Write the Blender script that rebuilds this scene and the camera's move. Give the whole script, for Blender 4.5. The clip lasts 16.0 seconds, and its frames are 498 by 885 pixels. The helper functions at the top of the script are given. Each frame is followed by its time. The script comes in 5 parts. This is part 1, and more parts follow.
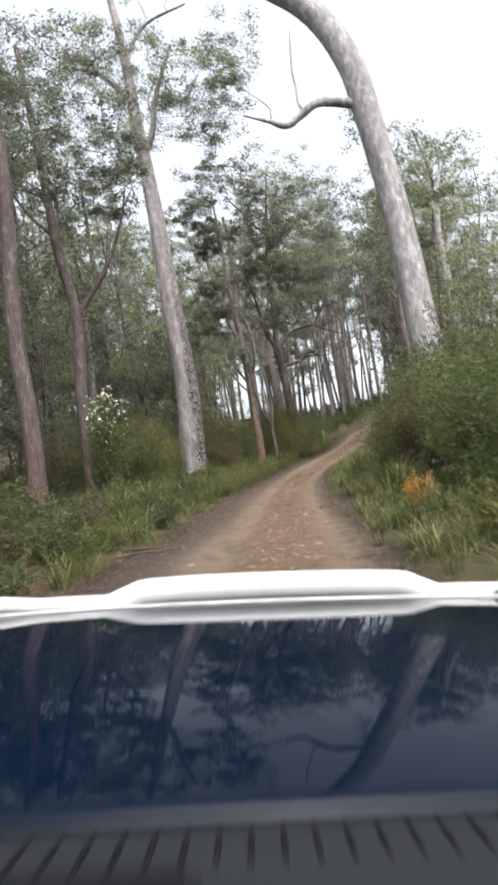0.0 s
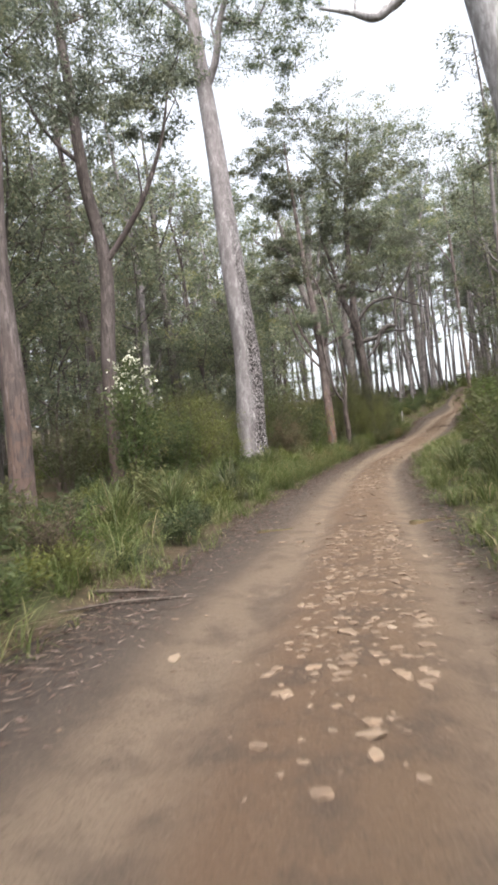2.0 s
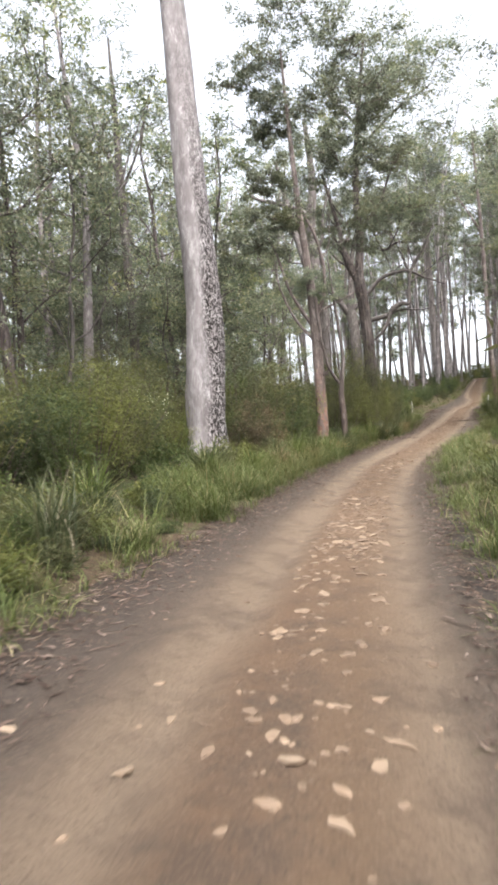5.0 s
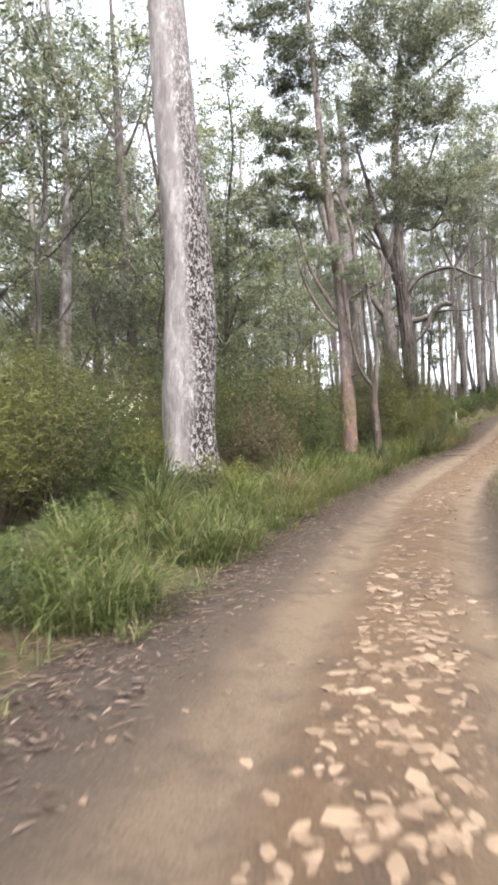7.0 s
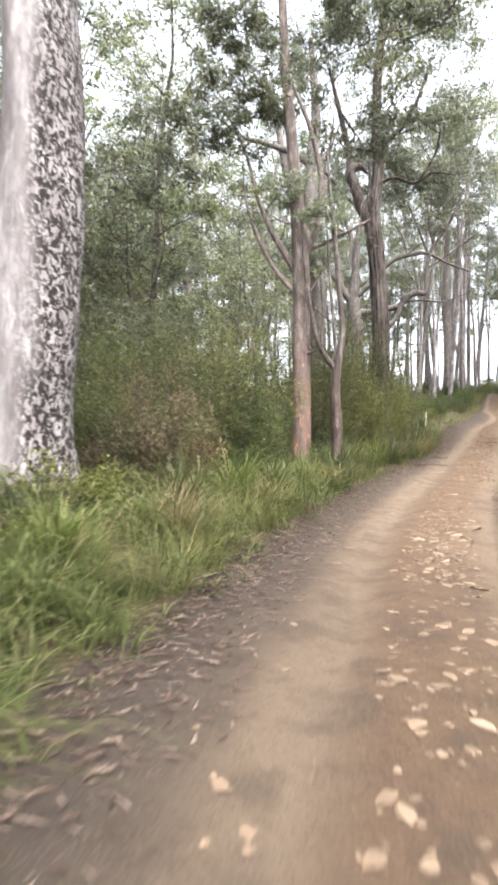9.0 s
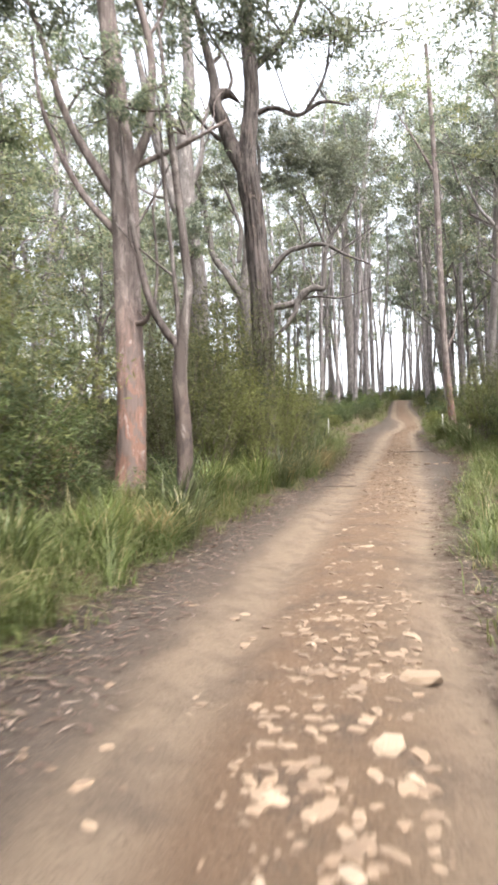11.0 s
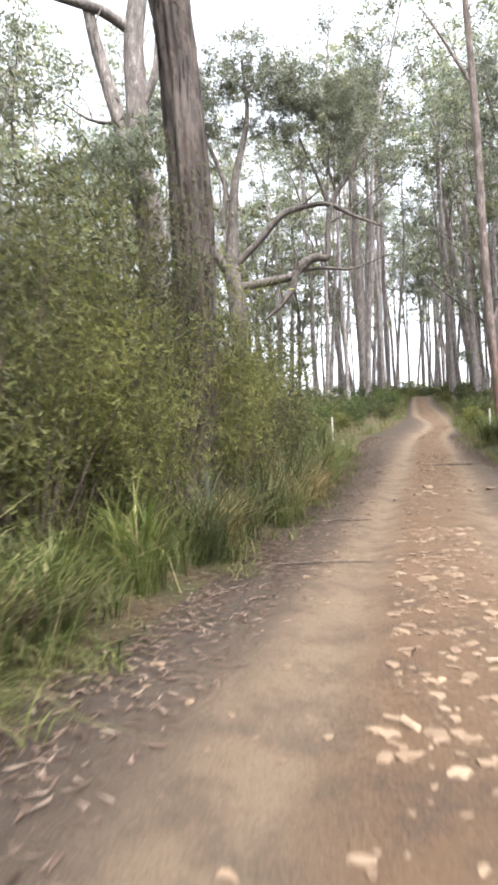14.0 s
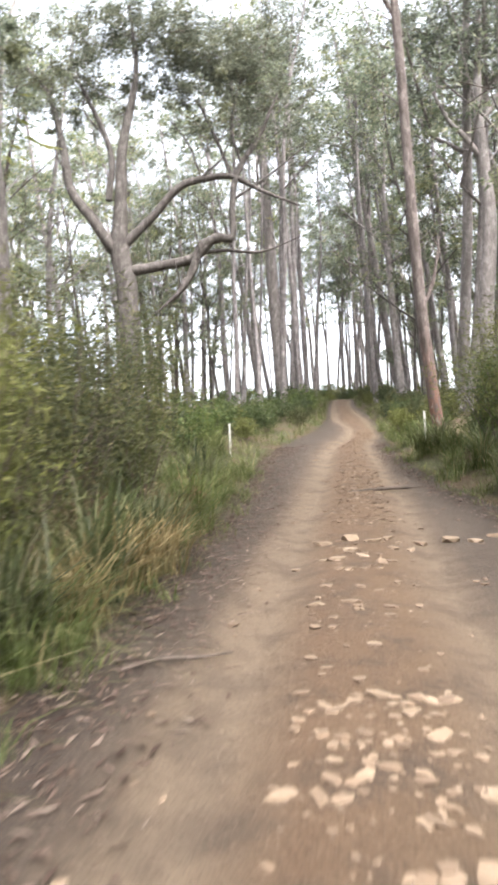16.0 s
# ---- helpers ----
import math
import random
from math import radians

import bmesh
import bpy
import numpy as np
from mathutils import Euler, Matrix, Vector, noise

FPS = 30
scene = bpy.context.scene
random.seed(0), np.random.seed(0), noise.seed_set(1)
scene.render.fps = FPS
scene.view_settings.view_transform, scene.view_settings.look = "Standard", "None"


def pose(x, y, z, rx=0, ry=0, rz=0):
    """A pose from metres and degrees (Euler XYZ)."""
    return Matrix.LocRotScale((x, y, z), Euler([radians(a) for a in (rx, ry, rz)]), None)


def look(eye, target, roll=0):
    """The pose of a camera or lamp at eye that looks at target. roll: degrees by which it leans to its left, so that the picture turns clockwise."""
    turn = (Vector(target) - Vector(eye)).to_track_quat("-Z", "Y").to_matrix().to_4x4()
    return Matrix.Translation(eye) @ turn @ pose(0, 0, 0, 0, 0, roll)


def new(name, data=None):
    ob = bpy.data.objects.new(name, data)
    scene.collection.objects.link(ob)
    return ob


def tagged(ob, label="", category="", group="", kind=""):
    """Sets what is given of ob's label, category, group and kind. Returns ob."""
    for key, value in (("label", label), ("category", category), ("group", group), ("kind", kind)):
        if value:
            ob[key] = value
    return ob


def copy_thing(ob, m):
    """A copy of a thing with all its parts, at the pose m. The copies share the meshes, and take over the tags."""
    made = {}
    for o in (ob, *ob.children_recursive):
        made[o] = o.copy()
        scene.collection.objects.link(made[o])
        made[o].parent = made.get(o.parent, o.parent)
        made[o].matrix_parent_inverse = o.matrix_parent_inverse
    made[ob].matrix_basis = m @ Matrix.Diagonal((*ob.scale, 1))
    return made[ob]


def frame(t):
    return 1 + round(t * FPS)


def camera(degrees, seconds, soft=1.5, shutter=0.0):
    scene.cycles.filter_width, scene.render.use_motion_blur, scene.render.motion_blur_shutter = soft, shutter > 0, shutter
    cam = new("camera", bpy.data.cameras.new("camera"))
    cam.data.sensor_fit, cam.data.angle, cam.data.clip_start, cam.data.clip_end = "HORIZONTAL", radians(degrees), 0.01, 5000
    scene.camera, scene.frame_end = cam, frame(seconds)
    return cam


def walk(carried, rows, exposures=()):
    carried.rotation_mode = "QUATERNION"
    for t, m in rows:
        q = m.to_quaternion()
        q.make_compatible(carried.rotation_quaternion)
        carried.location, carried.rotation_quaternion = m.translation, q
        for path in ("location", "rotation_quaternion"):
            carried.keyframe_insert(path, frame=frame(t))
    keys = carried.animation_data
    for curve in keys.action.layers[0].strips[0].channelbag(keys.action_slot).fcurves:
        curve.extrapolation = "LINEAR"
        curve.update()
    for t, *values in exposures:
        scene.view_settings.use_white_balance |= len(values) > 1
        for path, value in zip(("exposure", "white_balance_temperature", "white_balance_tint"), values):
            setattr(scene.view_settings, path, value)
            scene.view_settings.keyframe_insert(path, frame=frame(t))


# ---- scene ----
cam = camera(42.2, 16.0, 3.2, 0.5)
PATH = [
    (0, (2.008, 0.563, 0.747), (1.839, 2.551, 0.886), -7.5),
    (0.5, (1.951, 1.798, 0.797), (1.753, 3.779, 0.994), -5.1),
    (1, (1.981, 2.827, 0.922), (1.711, 4.805, 1.046), -6.1),
    (1.5, (1.901, 3.981, 0.965), (1.574, 5.952, 1.053), -5.0),
    (2, (1.83, 5.25, 1.052), (1.433, 7.207, 1.156), -5.5),
    (2.5, (1.736, 6.777, 1.107), (1.297, 8.726, 1.2), -5.7),
    (3, (1.662, 8.309, 1.163), (1.235, 10.26, 1.265), -5.2),
    (3.5, (1.725, 9.832, 1.261), (1.361, 11.798, 1.325), -5.4),
    (6, (1.91, 16.325, 1.674), (1.459, 18.273, 1.737), -1.7),
    (6.5, (1.906, 17.824, 1.755), (1.409, 19.758, 1.863), -5.7),
    (7, (1.597, 19.281, 1.842), (1.084, 21.212, 1.937), -1.8),
    (7.5, (1.437, 20.779, 1.943), (0.903, 22.705, 2.01), -2.4),
    (8, (1.222, 22.527, 1.982), (0.726, 24.464, 2.007), -0.4),
    (8.5, (1.191, 23.973, 2.058), (0.753, 25.924, 2.098), -1.2),
    (9, (1.118, 25.558, 2.166), (0.733, 27.519, 2.239), 1.1),
    (9.5, (1.251, 27.365, 2.248), (0.94, 29.339, 2.324), -0.7),
    (10, (1.43, 29.065, 2.346), (1.247, 31.054, 2.431), -0.2),
    (12.5, (2.429, 36.412, 2.813), (2.338, 38.405, 2.965), -1.5),
    (13, (2.551, 37.779, 2.993), (2.413, 39.768, 3.15), -2.2),
    (13.5, (2.573, 39.172, 3.134), (2.404, 41.158, 3.3), 0.6),
    (14, (2.74, 40.652, 3.203), (2.586, 42.642, 3.328), -1.8),
    (14.5, (2.816, 41.935, 3.422), (2.705, 43.925, 3.592), 2.1),
    (15, (3.173, 43.378, 3.457), (3.114, 45.369, 3.631), -1.8),
    (15.5, (3.356, 44.61, 3.676), (3.394, 46.609, 3.749), 0.3),
    (16, (3.792, 45.994, 3.741), (3.872, 47.988, 3.872), -3.1),
]
EXPOSURES = [(0.0, 1.75), (1.5, 1.9), (3.0, 2.1), (6.0, 2.4), (8.0, 2.65), (10.0, 2.85), (12.5, 2.75), (14.0, 2.8), (16.0, 2.85)]
walk(cam, [(t, look(eye, target, roll)) for t, eye, target, roll in PATH], EXPOSURES)

# ---- world, sky light ----
SUN_EL, SUN_AZ = radians(60), radians(150)
world = bpy.data.worlds.new("overcast_sky")
scene.world = world
world.use_nodes = True
wn, wl = world.node_tree.nodes, world.node_tree.links
sky = wn.new("ShaderNodeTexSky")
sky.sky_type, sky.sun_disc = "NISHITA", False
sky.sun_elevation, sky.sun_rotation = SUN_EL, SUN_AZ
sky.air_density, sky.dust_density, sky.ozone_density = 1.0, 6.0, 1.0
cloud = wn.new("ShaderNodeHueSaturation")          # thin cloud takes the blue out of the sky
cloud.inputs["Saturation"].default_value = 0.32
wl.new(sky.outputs[0], cloud.inputs["Color"])
wl.new(cloud.outputs[0], wn["Background"].inputs["Color"])
wn["Background"].inputs["Strength"].default_value = 0.15
sun_data = bpy.data.lights.new("sun", "SUN")
sun_data.energy, sun_data.angle, sun_data.color = 0.5, radians(40), (1.0, 0.985, 0.96)
sun = new("sun", sun_data)
sun.rotation_euler = (radians(90) - SUN_EL, 0, radians(180) - SUN_AZ)

rng = np.random.default_rng(7)


# ---- materials ----
def material(name, rough=0.8, spec=0.3):
    m = bpy.data.materials.new(name)
    m.use_nodes = True
    b = m.node_tree.nodes["Principled BSDF"]
    b.inputs["Roughness"].default_value = rough
    b.inputs["Specular IOR Level"].default_value = spec
    return m, m.node_tree.nodes, m.node_tree.links, b


def node(nt, kind, **values):
    n = nt.new(kind)
    for k, v in values.items():
        n.inputs[k.replace("_", " ")].default_value = v
    return n


def ramp(nt, lk, fac, stops):
    r = nt.new("ShaderNodeValToRGB")
    e = r.color_ramp.elements
    while len(e) < len(stops):
        e.new(0.5)
    for el, (p, c) in zip(e, stops):
        el.position, el.color = p, (*c, 1)
    lk.new(fac, r.inputs[0])
    return r.outputs[0]


def mix(nt, lk, fac, a, b, blend="MIX"):
    m = nt.new("ShaderNodeMix")
    m.data_type, m.blend_type = "RGBA", blend
    for sock, v in ((m.inputs[0], fac), (m.inputs[6], a), (m.inputs[7], b)):
        if hasattr(v, "is_linked"):
            lk.new(v, sock)
        else:
            sock.default_value = v if isinstance(v, float) else (*v, 1)
    return m.outputs[2]


def math_node(nt, lk, op, a, b=0.0):
    m = nt.new("ShaderNodeMath")
    m.operation = op
    m.use_clamp = op in ("MULTIPLY", "ADD")
    m.inputs[2].default_value = 0.5
    for sock, v in ((m.inputs[0], a), (m.inputs[1], b)):
        if hasattr(v, "is_linked"):
            lk.new(v, sock)
        else:
            sock.default_value = v
    return m.outputs[0]


def coords(nt, lk, scale=(1, 1, 1), space="Object"):
    tc, mp = nt.new("ShaderNodeTexCoord"), nt.new("ShaderNodeMapping")
    mp.inputs["Scale"].default_value = scale
    lk.new(tc.outputs[space], mp.inputs[0])
    return mp.outputs[0]


def noise_tex(nt, lk, vec, scale, detail=6.0, rough=0.6):
    n = node(nt, "ShaderNodeTexNoise", Scale=scale, Detail=detail, Roughness=rough)
    lk.new(vec, n.inputs["Vector"])
    return n.outputs["Fac"]


def bump(nt, lk, b, height, strength, dist):
    n = node(nt, "ShaderNodeBump", Strength=strength, Distance=dist)
    lk.new(height, n.inputs["Height"])
    lk.new(n.outputs[0], b.inputs["Normal"])


def bark(name, light, dark, patch, streak=0.5, spots=0.0, rough=0.85, relief=0.6, low=None, grain=1.0):
    """Bark with long streaks, broad patches of a third colour and, where wanted, dark flakes on one side or a peeled foot."""
    m, nt, lk, b = material(name, rough, 0.25)
    fine = noise_tex(nt, lk, coords(nt, lk, (9, 9, 0.9)), 1.6 * grain, 8, 0.65)
    broad = noise_tex(nt, lk, coords(nt, lk, (1, 1, 0.35)), 1.1, 5, 0.6)
    col = mix(nt, lk, math_node(nt, lk, "MULTIPLY", ramp(nt, lk, fine, [(0.38, (1, 1, 1)), (0.62, (0, 0, 0))]), streak), light, dark)
    col = mix(nt, lk, ramp(nt, lk, broad, [(0.49, (0, 0, 0)), (0.56, (0.65, 0.65, 0.65))]), col, patch)
    if low:
        geo = nt.new("ShaderNodeTexCoord")
        sep = nt.new("ShaderNodeSeparateXYZ")
        lk.new(geo.outputs["Object"], sep.inputs[0])
        h = math_node(nt, lk, "ADD", math_node(nt, lk, "MULTIPLY", sep.outputs[2], 0.16), math_node(nt, lk, "MULTIPLY", broad, 0.35))
        col = mix(nt, lk, ramp(nt, lk, h, [(0.45, (0.85, 0.85, 0.85)), (0.75, (0, 0, 0))]), col, low)
    mottle = node(nt, "ShaderNodeTexNoise", Scale=3.2, Detail=9.0, Roughness=0.68, Distortion=0.6)
    lk.new(coords(nt, lk, (1.5, 1.5, 0.6)), mottle.inputs["Vector"])
    col = mix(nt, lk, ramp(nt, lk, mottle.outputs["Fac"], [(0.50, (0, 0, 0)), (0.54, (0.85, 0.85, 0.85))]), col, tuple(0.6 * c + 0.4 * d for c, d in zip(dark, patch)))
    col = mix(nt, lk, ramp(nt, lk, mottle.outputs["Fac"], [(0.39, (0.75, 0.75, 0.75)), (0.43, (0, 0, 0))]), col, tuple(1.35 * c for c in light))
    fissure = noise_tex(nt, lk, coords(nt, lk, (16, 16, 1.6)), 1.5 * grain, 5, 0.6)
    col = mix(nt, lk, math_node(nt, lk, "MULTIPLY", ramp(nt, lk, fissure, [(0.55, (0, 0, 0)), (0.63, (1, 1, 1))]), streak * 0.8), col, tuple(0.5 * c for c in dark))
    scars = noise_tex(nt, lk, coords(nt, lk, (3, 3, 0.8)), 1.3, 7, 0.7)
    col = mix(nt, lk, ramp(nt, lk, scars, [(0.52, (0, 0, 0)), (0.66, (0.55, 0.55, 0.55))]), col, tuple(0.55 * c for c in dark))
    height = math_node(nt, lk, "ADD", math_node(nt, lk, "MULTIPLY", fine, 0.5), math_node(nt, lk, "MULTIPLY", math_node(nt, lk, "SUBTRACT", 1.0, fissure), 0.5))
    if spots:
        v = node(nt, "ShaderNodeTexNoise", Scale=9.0, Detail=6.0, Roughness=0.66, Distortion=0.9)
        lk.new(coords(nt, lk, (1.6, 1.6, 1.0)), v.inputs["Vector"])
        nrm = nt.new("ShaderNodeNewGeometry")
        side = nt.new("ShaderNodeVectorMath")
        side.operation = "DOT_PRODUCT"
        side.inputs[1].default_value = (1.0, -0.12, 0)
        lk.new(nrm.outputs["Normal"], side.inputs[0])
        amount = ramp(nt, lk, math_node(nt, lk, "ADD", math_node(nt, lk, "MULTIPLY", broad, 0.2), math_node(nt, lk, "MULTIPLY_ADD", side.outputs["Value"], 0.5)),
                      [(0.70, (0, 0, 0)), (0.92, (1, 1, 1))])
        flakes = ramp(nt, lk, v.outputs["Fac"], [(0.46, (0, 0, 0)), (0.51, (1, 1, 1))])
        sepz = nt.new("ShaderNodeSeparateXYZ")
        tc = nt.new("ShaderNodeTexCoord")
        lk.new(tc.outputs["Object"], sepz.inputs[0])
        high = ramp(nt, lk, math_node(nt, lk, "MULTIPLY", sepz.outputs[2], 0.05), [(0.35, (1, 1, 1)), (0.75, (0.12, 0.12, 0.12))])
        f = math_node(nt, lk, "MULTIPLY", math_node(nt, lk, "MULTIPLY", flakes, amount), high)
        col = mix(nt, lk, math_node(nt, lk, "MULTIPLY", f, spots), col, (0.014, 0.011, 0.01))
    lk.new(col, b.inputs["Base Color"])
    bump(nt, lk, b, height, relief, 0.05)
    return m


BARK_GREY = bark("smooth_grey_bark", (0.343, 0.332, 0.338), (0.157, 0.146, 0.148), (0.265, 0.252, 0.255), 0.5, 0.3)
BARK_SPOT = bark("spotted_grey_bark", (0.259, 0.241, 0.244), (0.15, 0.132, 0.133), (0.212, 0.188, 0.19), 0.45, 1.0)
BARK_RED = bark("red_brown_bark", (0.205, 0.168, 0.157), (0.075, 0.056, 0.05), (0.15, 0.124, 0.115), 0.7, 0.0, relief=0.9, low=(0.16, 0.082, 0.058))
BARK_PINK = bark("pinkish_brown_bark", (0.12, 0.0992, 0.0943), (0.044, 0.0344, 0.032), (0.088, 0.0712, 0.0664), 0.85, low=(0.092, 0.0592, 0.0476))
BARK_DARK = bark("dark_furrowed_bark", (0.08, 0.062, 0.055), (0.012, 0.009, 0.008), (0.145, 0.122, 0.114), 1.0, 0.0, relief=1.0, grain=0.55)
# pale grey bark, lightened further to carry the haze of far trunks
BARK_PALE = bark("pale_grey_bark", (0.23, 0.207, 0.20), (0.12, 0.104, 0.098), (0.175, 0.152, 0.143), 0.55)
BARK_ASH = bark("ash_grey_bark", (0.165, 0.148, 0.141), (0.06, 0.05, 0.046), (0.12, 0.104, 0.098), 0.75)
# slender stems: distance haze is mixed into this bark colour
BARK_STEM_HAZED = bark("hazed_stem_bark", (0.232, 0.21, 0.208), (0.104, 0.0903, 0.088), (0.171, 0.149, 0.146), 0.6)
BARK_PATCHY = bark("patchy_brown_bark", (0.136, 0.118, 0.11), (0.032, 0.024, 0.0211), (0.068, 0.0528, 0.047), 0.8, 0.0, relief=0.9, low=(0.072, 0.0512, 0.0429), grain=0.6)
BARK_BROWN = bark("grey_brown_bark", (0.114, 0.102, 0.0954), (0.0427, 0.0357, 0.0318), (0.0855, 0.0734, 0.0678), 0.8)


def foliage(name, stops, rough=0.5, spec=0.35, tip=None, through_light=0.45):
    """Leaves: every leaf its own shade, whole sprays greener or yellower, light passing through."""
    m, nt, lk, b = material(name, rough, spec)
    geo = nt.new("ShaderNodeNewGeometry")
    col = ramp(nt, lk, geo.outputs["Random Per Island"], stops)
    if tip:
        n = noise_tex(nt, lk, coords(nt, lk), 0.55, 2, 0.5)
        col = mix(nt, lk, ramp(nt, lk, n, [(0.53, (0, 0, 0)), (0.70, (0.55, 0.55, 0.55))]), col, tip)
    ob = nt.new("ShaderNodeObjectInfo")
    hs = nt.new("ShaderNodeHueSaturation")
    lk.new(col, hs.inputs["Color"])
    for out, lo, hi in (("Value", 0.68, 1.38), ("Saturation", 0.75, 1.1)):
        mr = nt.new("ShaderNodeMapRange")
        mr.inputs[3].default_value, mr.inputs[4].default_value = lo, hi
        lk.new(ob.outputs["Random"], mr.inputs[0])
        lk.new(mr.outputs[0], hs.inputs[out])
    lk.new(hs.outputs[0], b.inputs["Base Color"])
    tr = nt.new("ShaderNodeBsdfTranslucent")
    lk.new(hs.outputs[0], tr.inputs[0])
    sh = nt.new("ShaderNodeMixShader")
    sh.inputs[0].default_value = through_light
    lk.new(b.outputs[0], sh.inputs[1])
    lk.new(tr.outputs[0], sh.inputs[2])
    lk.new(sh.outputs[0], nt["Material Output"].inputs[0])
    return m


LEAF_GUM = foliage("gum_leaves", [(0.0, (0.0685, 0.0812, 0.0472)), (0.4, (0.121, 0.143, 0.0834)), (0.8, (0.185, 0.206, 0.129)), (1.0, (0.273, 0.259, 0.157))], 0.5, 0.4, (0.232, 0.224, 0.0708), 0.5)
LEAF_BLUE = foliage("blue_green_leaves", [(0.0, (0.067, 0.0845, 0.0586)), (0.5, (0.122, 0.147, 0.0974)), (1.0, (0.208, 0.222, 0.147))], 0.45, 0.45, (0.186, 0.183, 0.0767), 0.5)
LEAF_OLIVE = foliage("olive_leaves", [(0.0, (0.0558, 0.0622, 0.0204)), (0.5, (0.0948, 0.103, 0.0347)), (1.0, (0.14, 0.137, 0.0511))], 0.65, 0.25, (0.14, 0.124, 0.0368))
LEAF_DEEP = foliage("deep_green_leaves", [(0.0, (0.0342, 0.0497, 0.0171)), (0.5, (0.0627, 0.0846, 0.0285)), (1.0, (0.0997, 0.121, 0.0437))], 0.6, 0.25, (0.095, 0.104, 0.0323))
LEAF_DEAD = foliage("dry_brown_leaves", [(0.0, (0.075, 0.058, 0.032)), (0.6, (0.14, 0.10, 0.06)), (1.0, (0.2, 0.15, 0.092))], 0.8, 0.1)
LEAF_ORANGE = foliage("orange_leaves", [(0.0, (0.30, 0.14, 0.03)), (1.0, (0.50, 0.27, 0.06))], 0.7, 0.15)
FLOWER = foliage("cream_flowers", [(0.0, (0.55, 0.55, 0.42)), (1.0, (0.75, 0.73, 0.6))], 0.7, 0.1)
GRASS = foliage("grass_blades", [(0.0, (0.038, 0.0506, 0.0152)), (0.5, (0.0808, 0.103, 0.0323)), (0.78, (0.119, 0.133, 0.0522)), (0.93, (0.18, 0.166, 0.0808)), (1.0, (0.285, 0.235, 0.142))], 0.5, 0.3, (0.142, 0.133, 0.0551))
DRY_GRASS = foliage("dry_grass_blades", [(0.0, (0.10, 0.075, 0.035)), (0.5, (0.19, 0.15, 0.075)), (1.0, (0.33, 0.27, 0.16))], 0.7, 0.2)
LITTER = foliage("fallen_leaves", [(0.0, (0.055, 0.034, 0.026)), (0.6, (0.15, 0.10, 0.078)), (1.0, (0.27, 0.205, 0.165))], 0.8, 0.15)
TWIG = bark("twig_bark", (0.11, 0.086, 0.072), (0.05, 0.038, 0.031), (0.085, 0.064, 0.053), 0.6)


def ground_material():
    m, nt, lk, b = material("forest_floor", 0.95, 0.15)
    v = coords(nt, lk)
    fine, broad = noise_tex(nt, lk, v, 14, 9, 0.7), noise_tex(nt, lk, v, 0.7, 4, 0.55)
    col = ramp(nt, lk, fine, [(0.3, (0.03, 0.022, 0.015)), (0.5, (0.07, 0.049, 0.032)), (0.72, (0.14, 0.10, 0.066))])
    col = mix(nt, lk, ramp(nt, lk, broad, [(0.42, (0, 0, 0)), (0.6, (0.8, 0.8, 0.8))]), col, (0.04, 0.047, 0.02))
    lk.new(col, b.inputs["Base Color"])
    bump(nt, lk, b, fine, 0.9, 0.06)
    return m


def road_material():
    """Packed earth: pale tan wheel tracks, stony brown middle, dark damp soil along the edges."""
    m, nt, lk, b = material("earth_track", 0.92, 0.2)
    v = coords(nt, lk)
    at = nt.new("ShaderNodeAttribute")
    at.attribute_name = "across"
    wob = noise_tex(nt, lk, coords(nt, lk, (0.5, 0.16, 0.16)), 1.0, 4, 0.6)
    u = math_node(nt, lk, "ADD", at.outputs["Fac"], math_node(nt, lk, "MULTIPLY", math_node(nt, lk, "SUBTRACT", wob, 0.5), 0.22))
    fine, mid = noise_tex(nt, lk, v, 22, 8, 0.7), noise_tex(nt, lk, v, 2.4, 6, 0.65)
    base = ramp(nt, lk, u, [(0.0, (0.036, 0.028, 0.023)), (0.2, (0.052, 0.041, 0.034)), (0.29, (0.075, 0.057, 0.044)), (0.36, (0.135, 0.10, 0.071)), (0.44, (0.15, 0.111, 0.079)), (0.54, (0.11, 0.07, 0.044)),
                            (0.70, (0.115, 0.076, 0.048)), (0.82, (0.155, 0.115, 0.082)), (0.90, (0.08, 0.062, 0.049)), (1.0, (0.034, 0.029, 0.026))])
    col = mix(nt, lk, ramp(nt, lk, mid, [(0.46, (0, 0, 0)), (0.64, (0.6, 0.6, 0.6))]), base, (0.056, 0.042, 0.033))
    col = mix(nt, lk, ramp(nt, lk, fine, [(0.55, (0, 0, 0)), (0.75, (0.3, 0.3, 0.3))]), col, (0.175, 0.128, 0.09))
    grit = noise_tex(nt, lk, v, 55, 4, 0.8)
    col = mix(nt, lk, ramp(nt, lk, grit, [(0.54, (0, 0, 0)), (0.62, (0.6, 0.6, 0.6))]), col, (0.045, 0.034, 0.027))
    col = mix(nt, lk, ramp(nt, lk, grit, [(0.36, (0.5, 0.5, 0.5)), (0.44, (0, 0, 0))]), col, (0.195, 0.145, 0.105))
    lk.new(col, b.inputs["Base Color"])
    both = math_node(nt, lk, "ADD", math_node(nt, lk, "MULTIPLY", fine, 0.4), math_node(nt, lk, "MULTIPLY", mid, 0.6))
    bump(nt, lk, b, both, 1.0, 0.14)
    return m


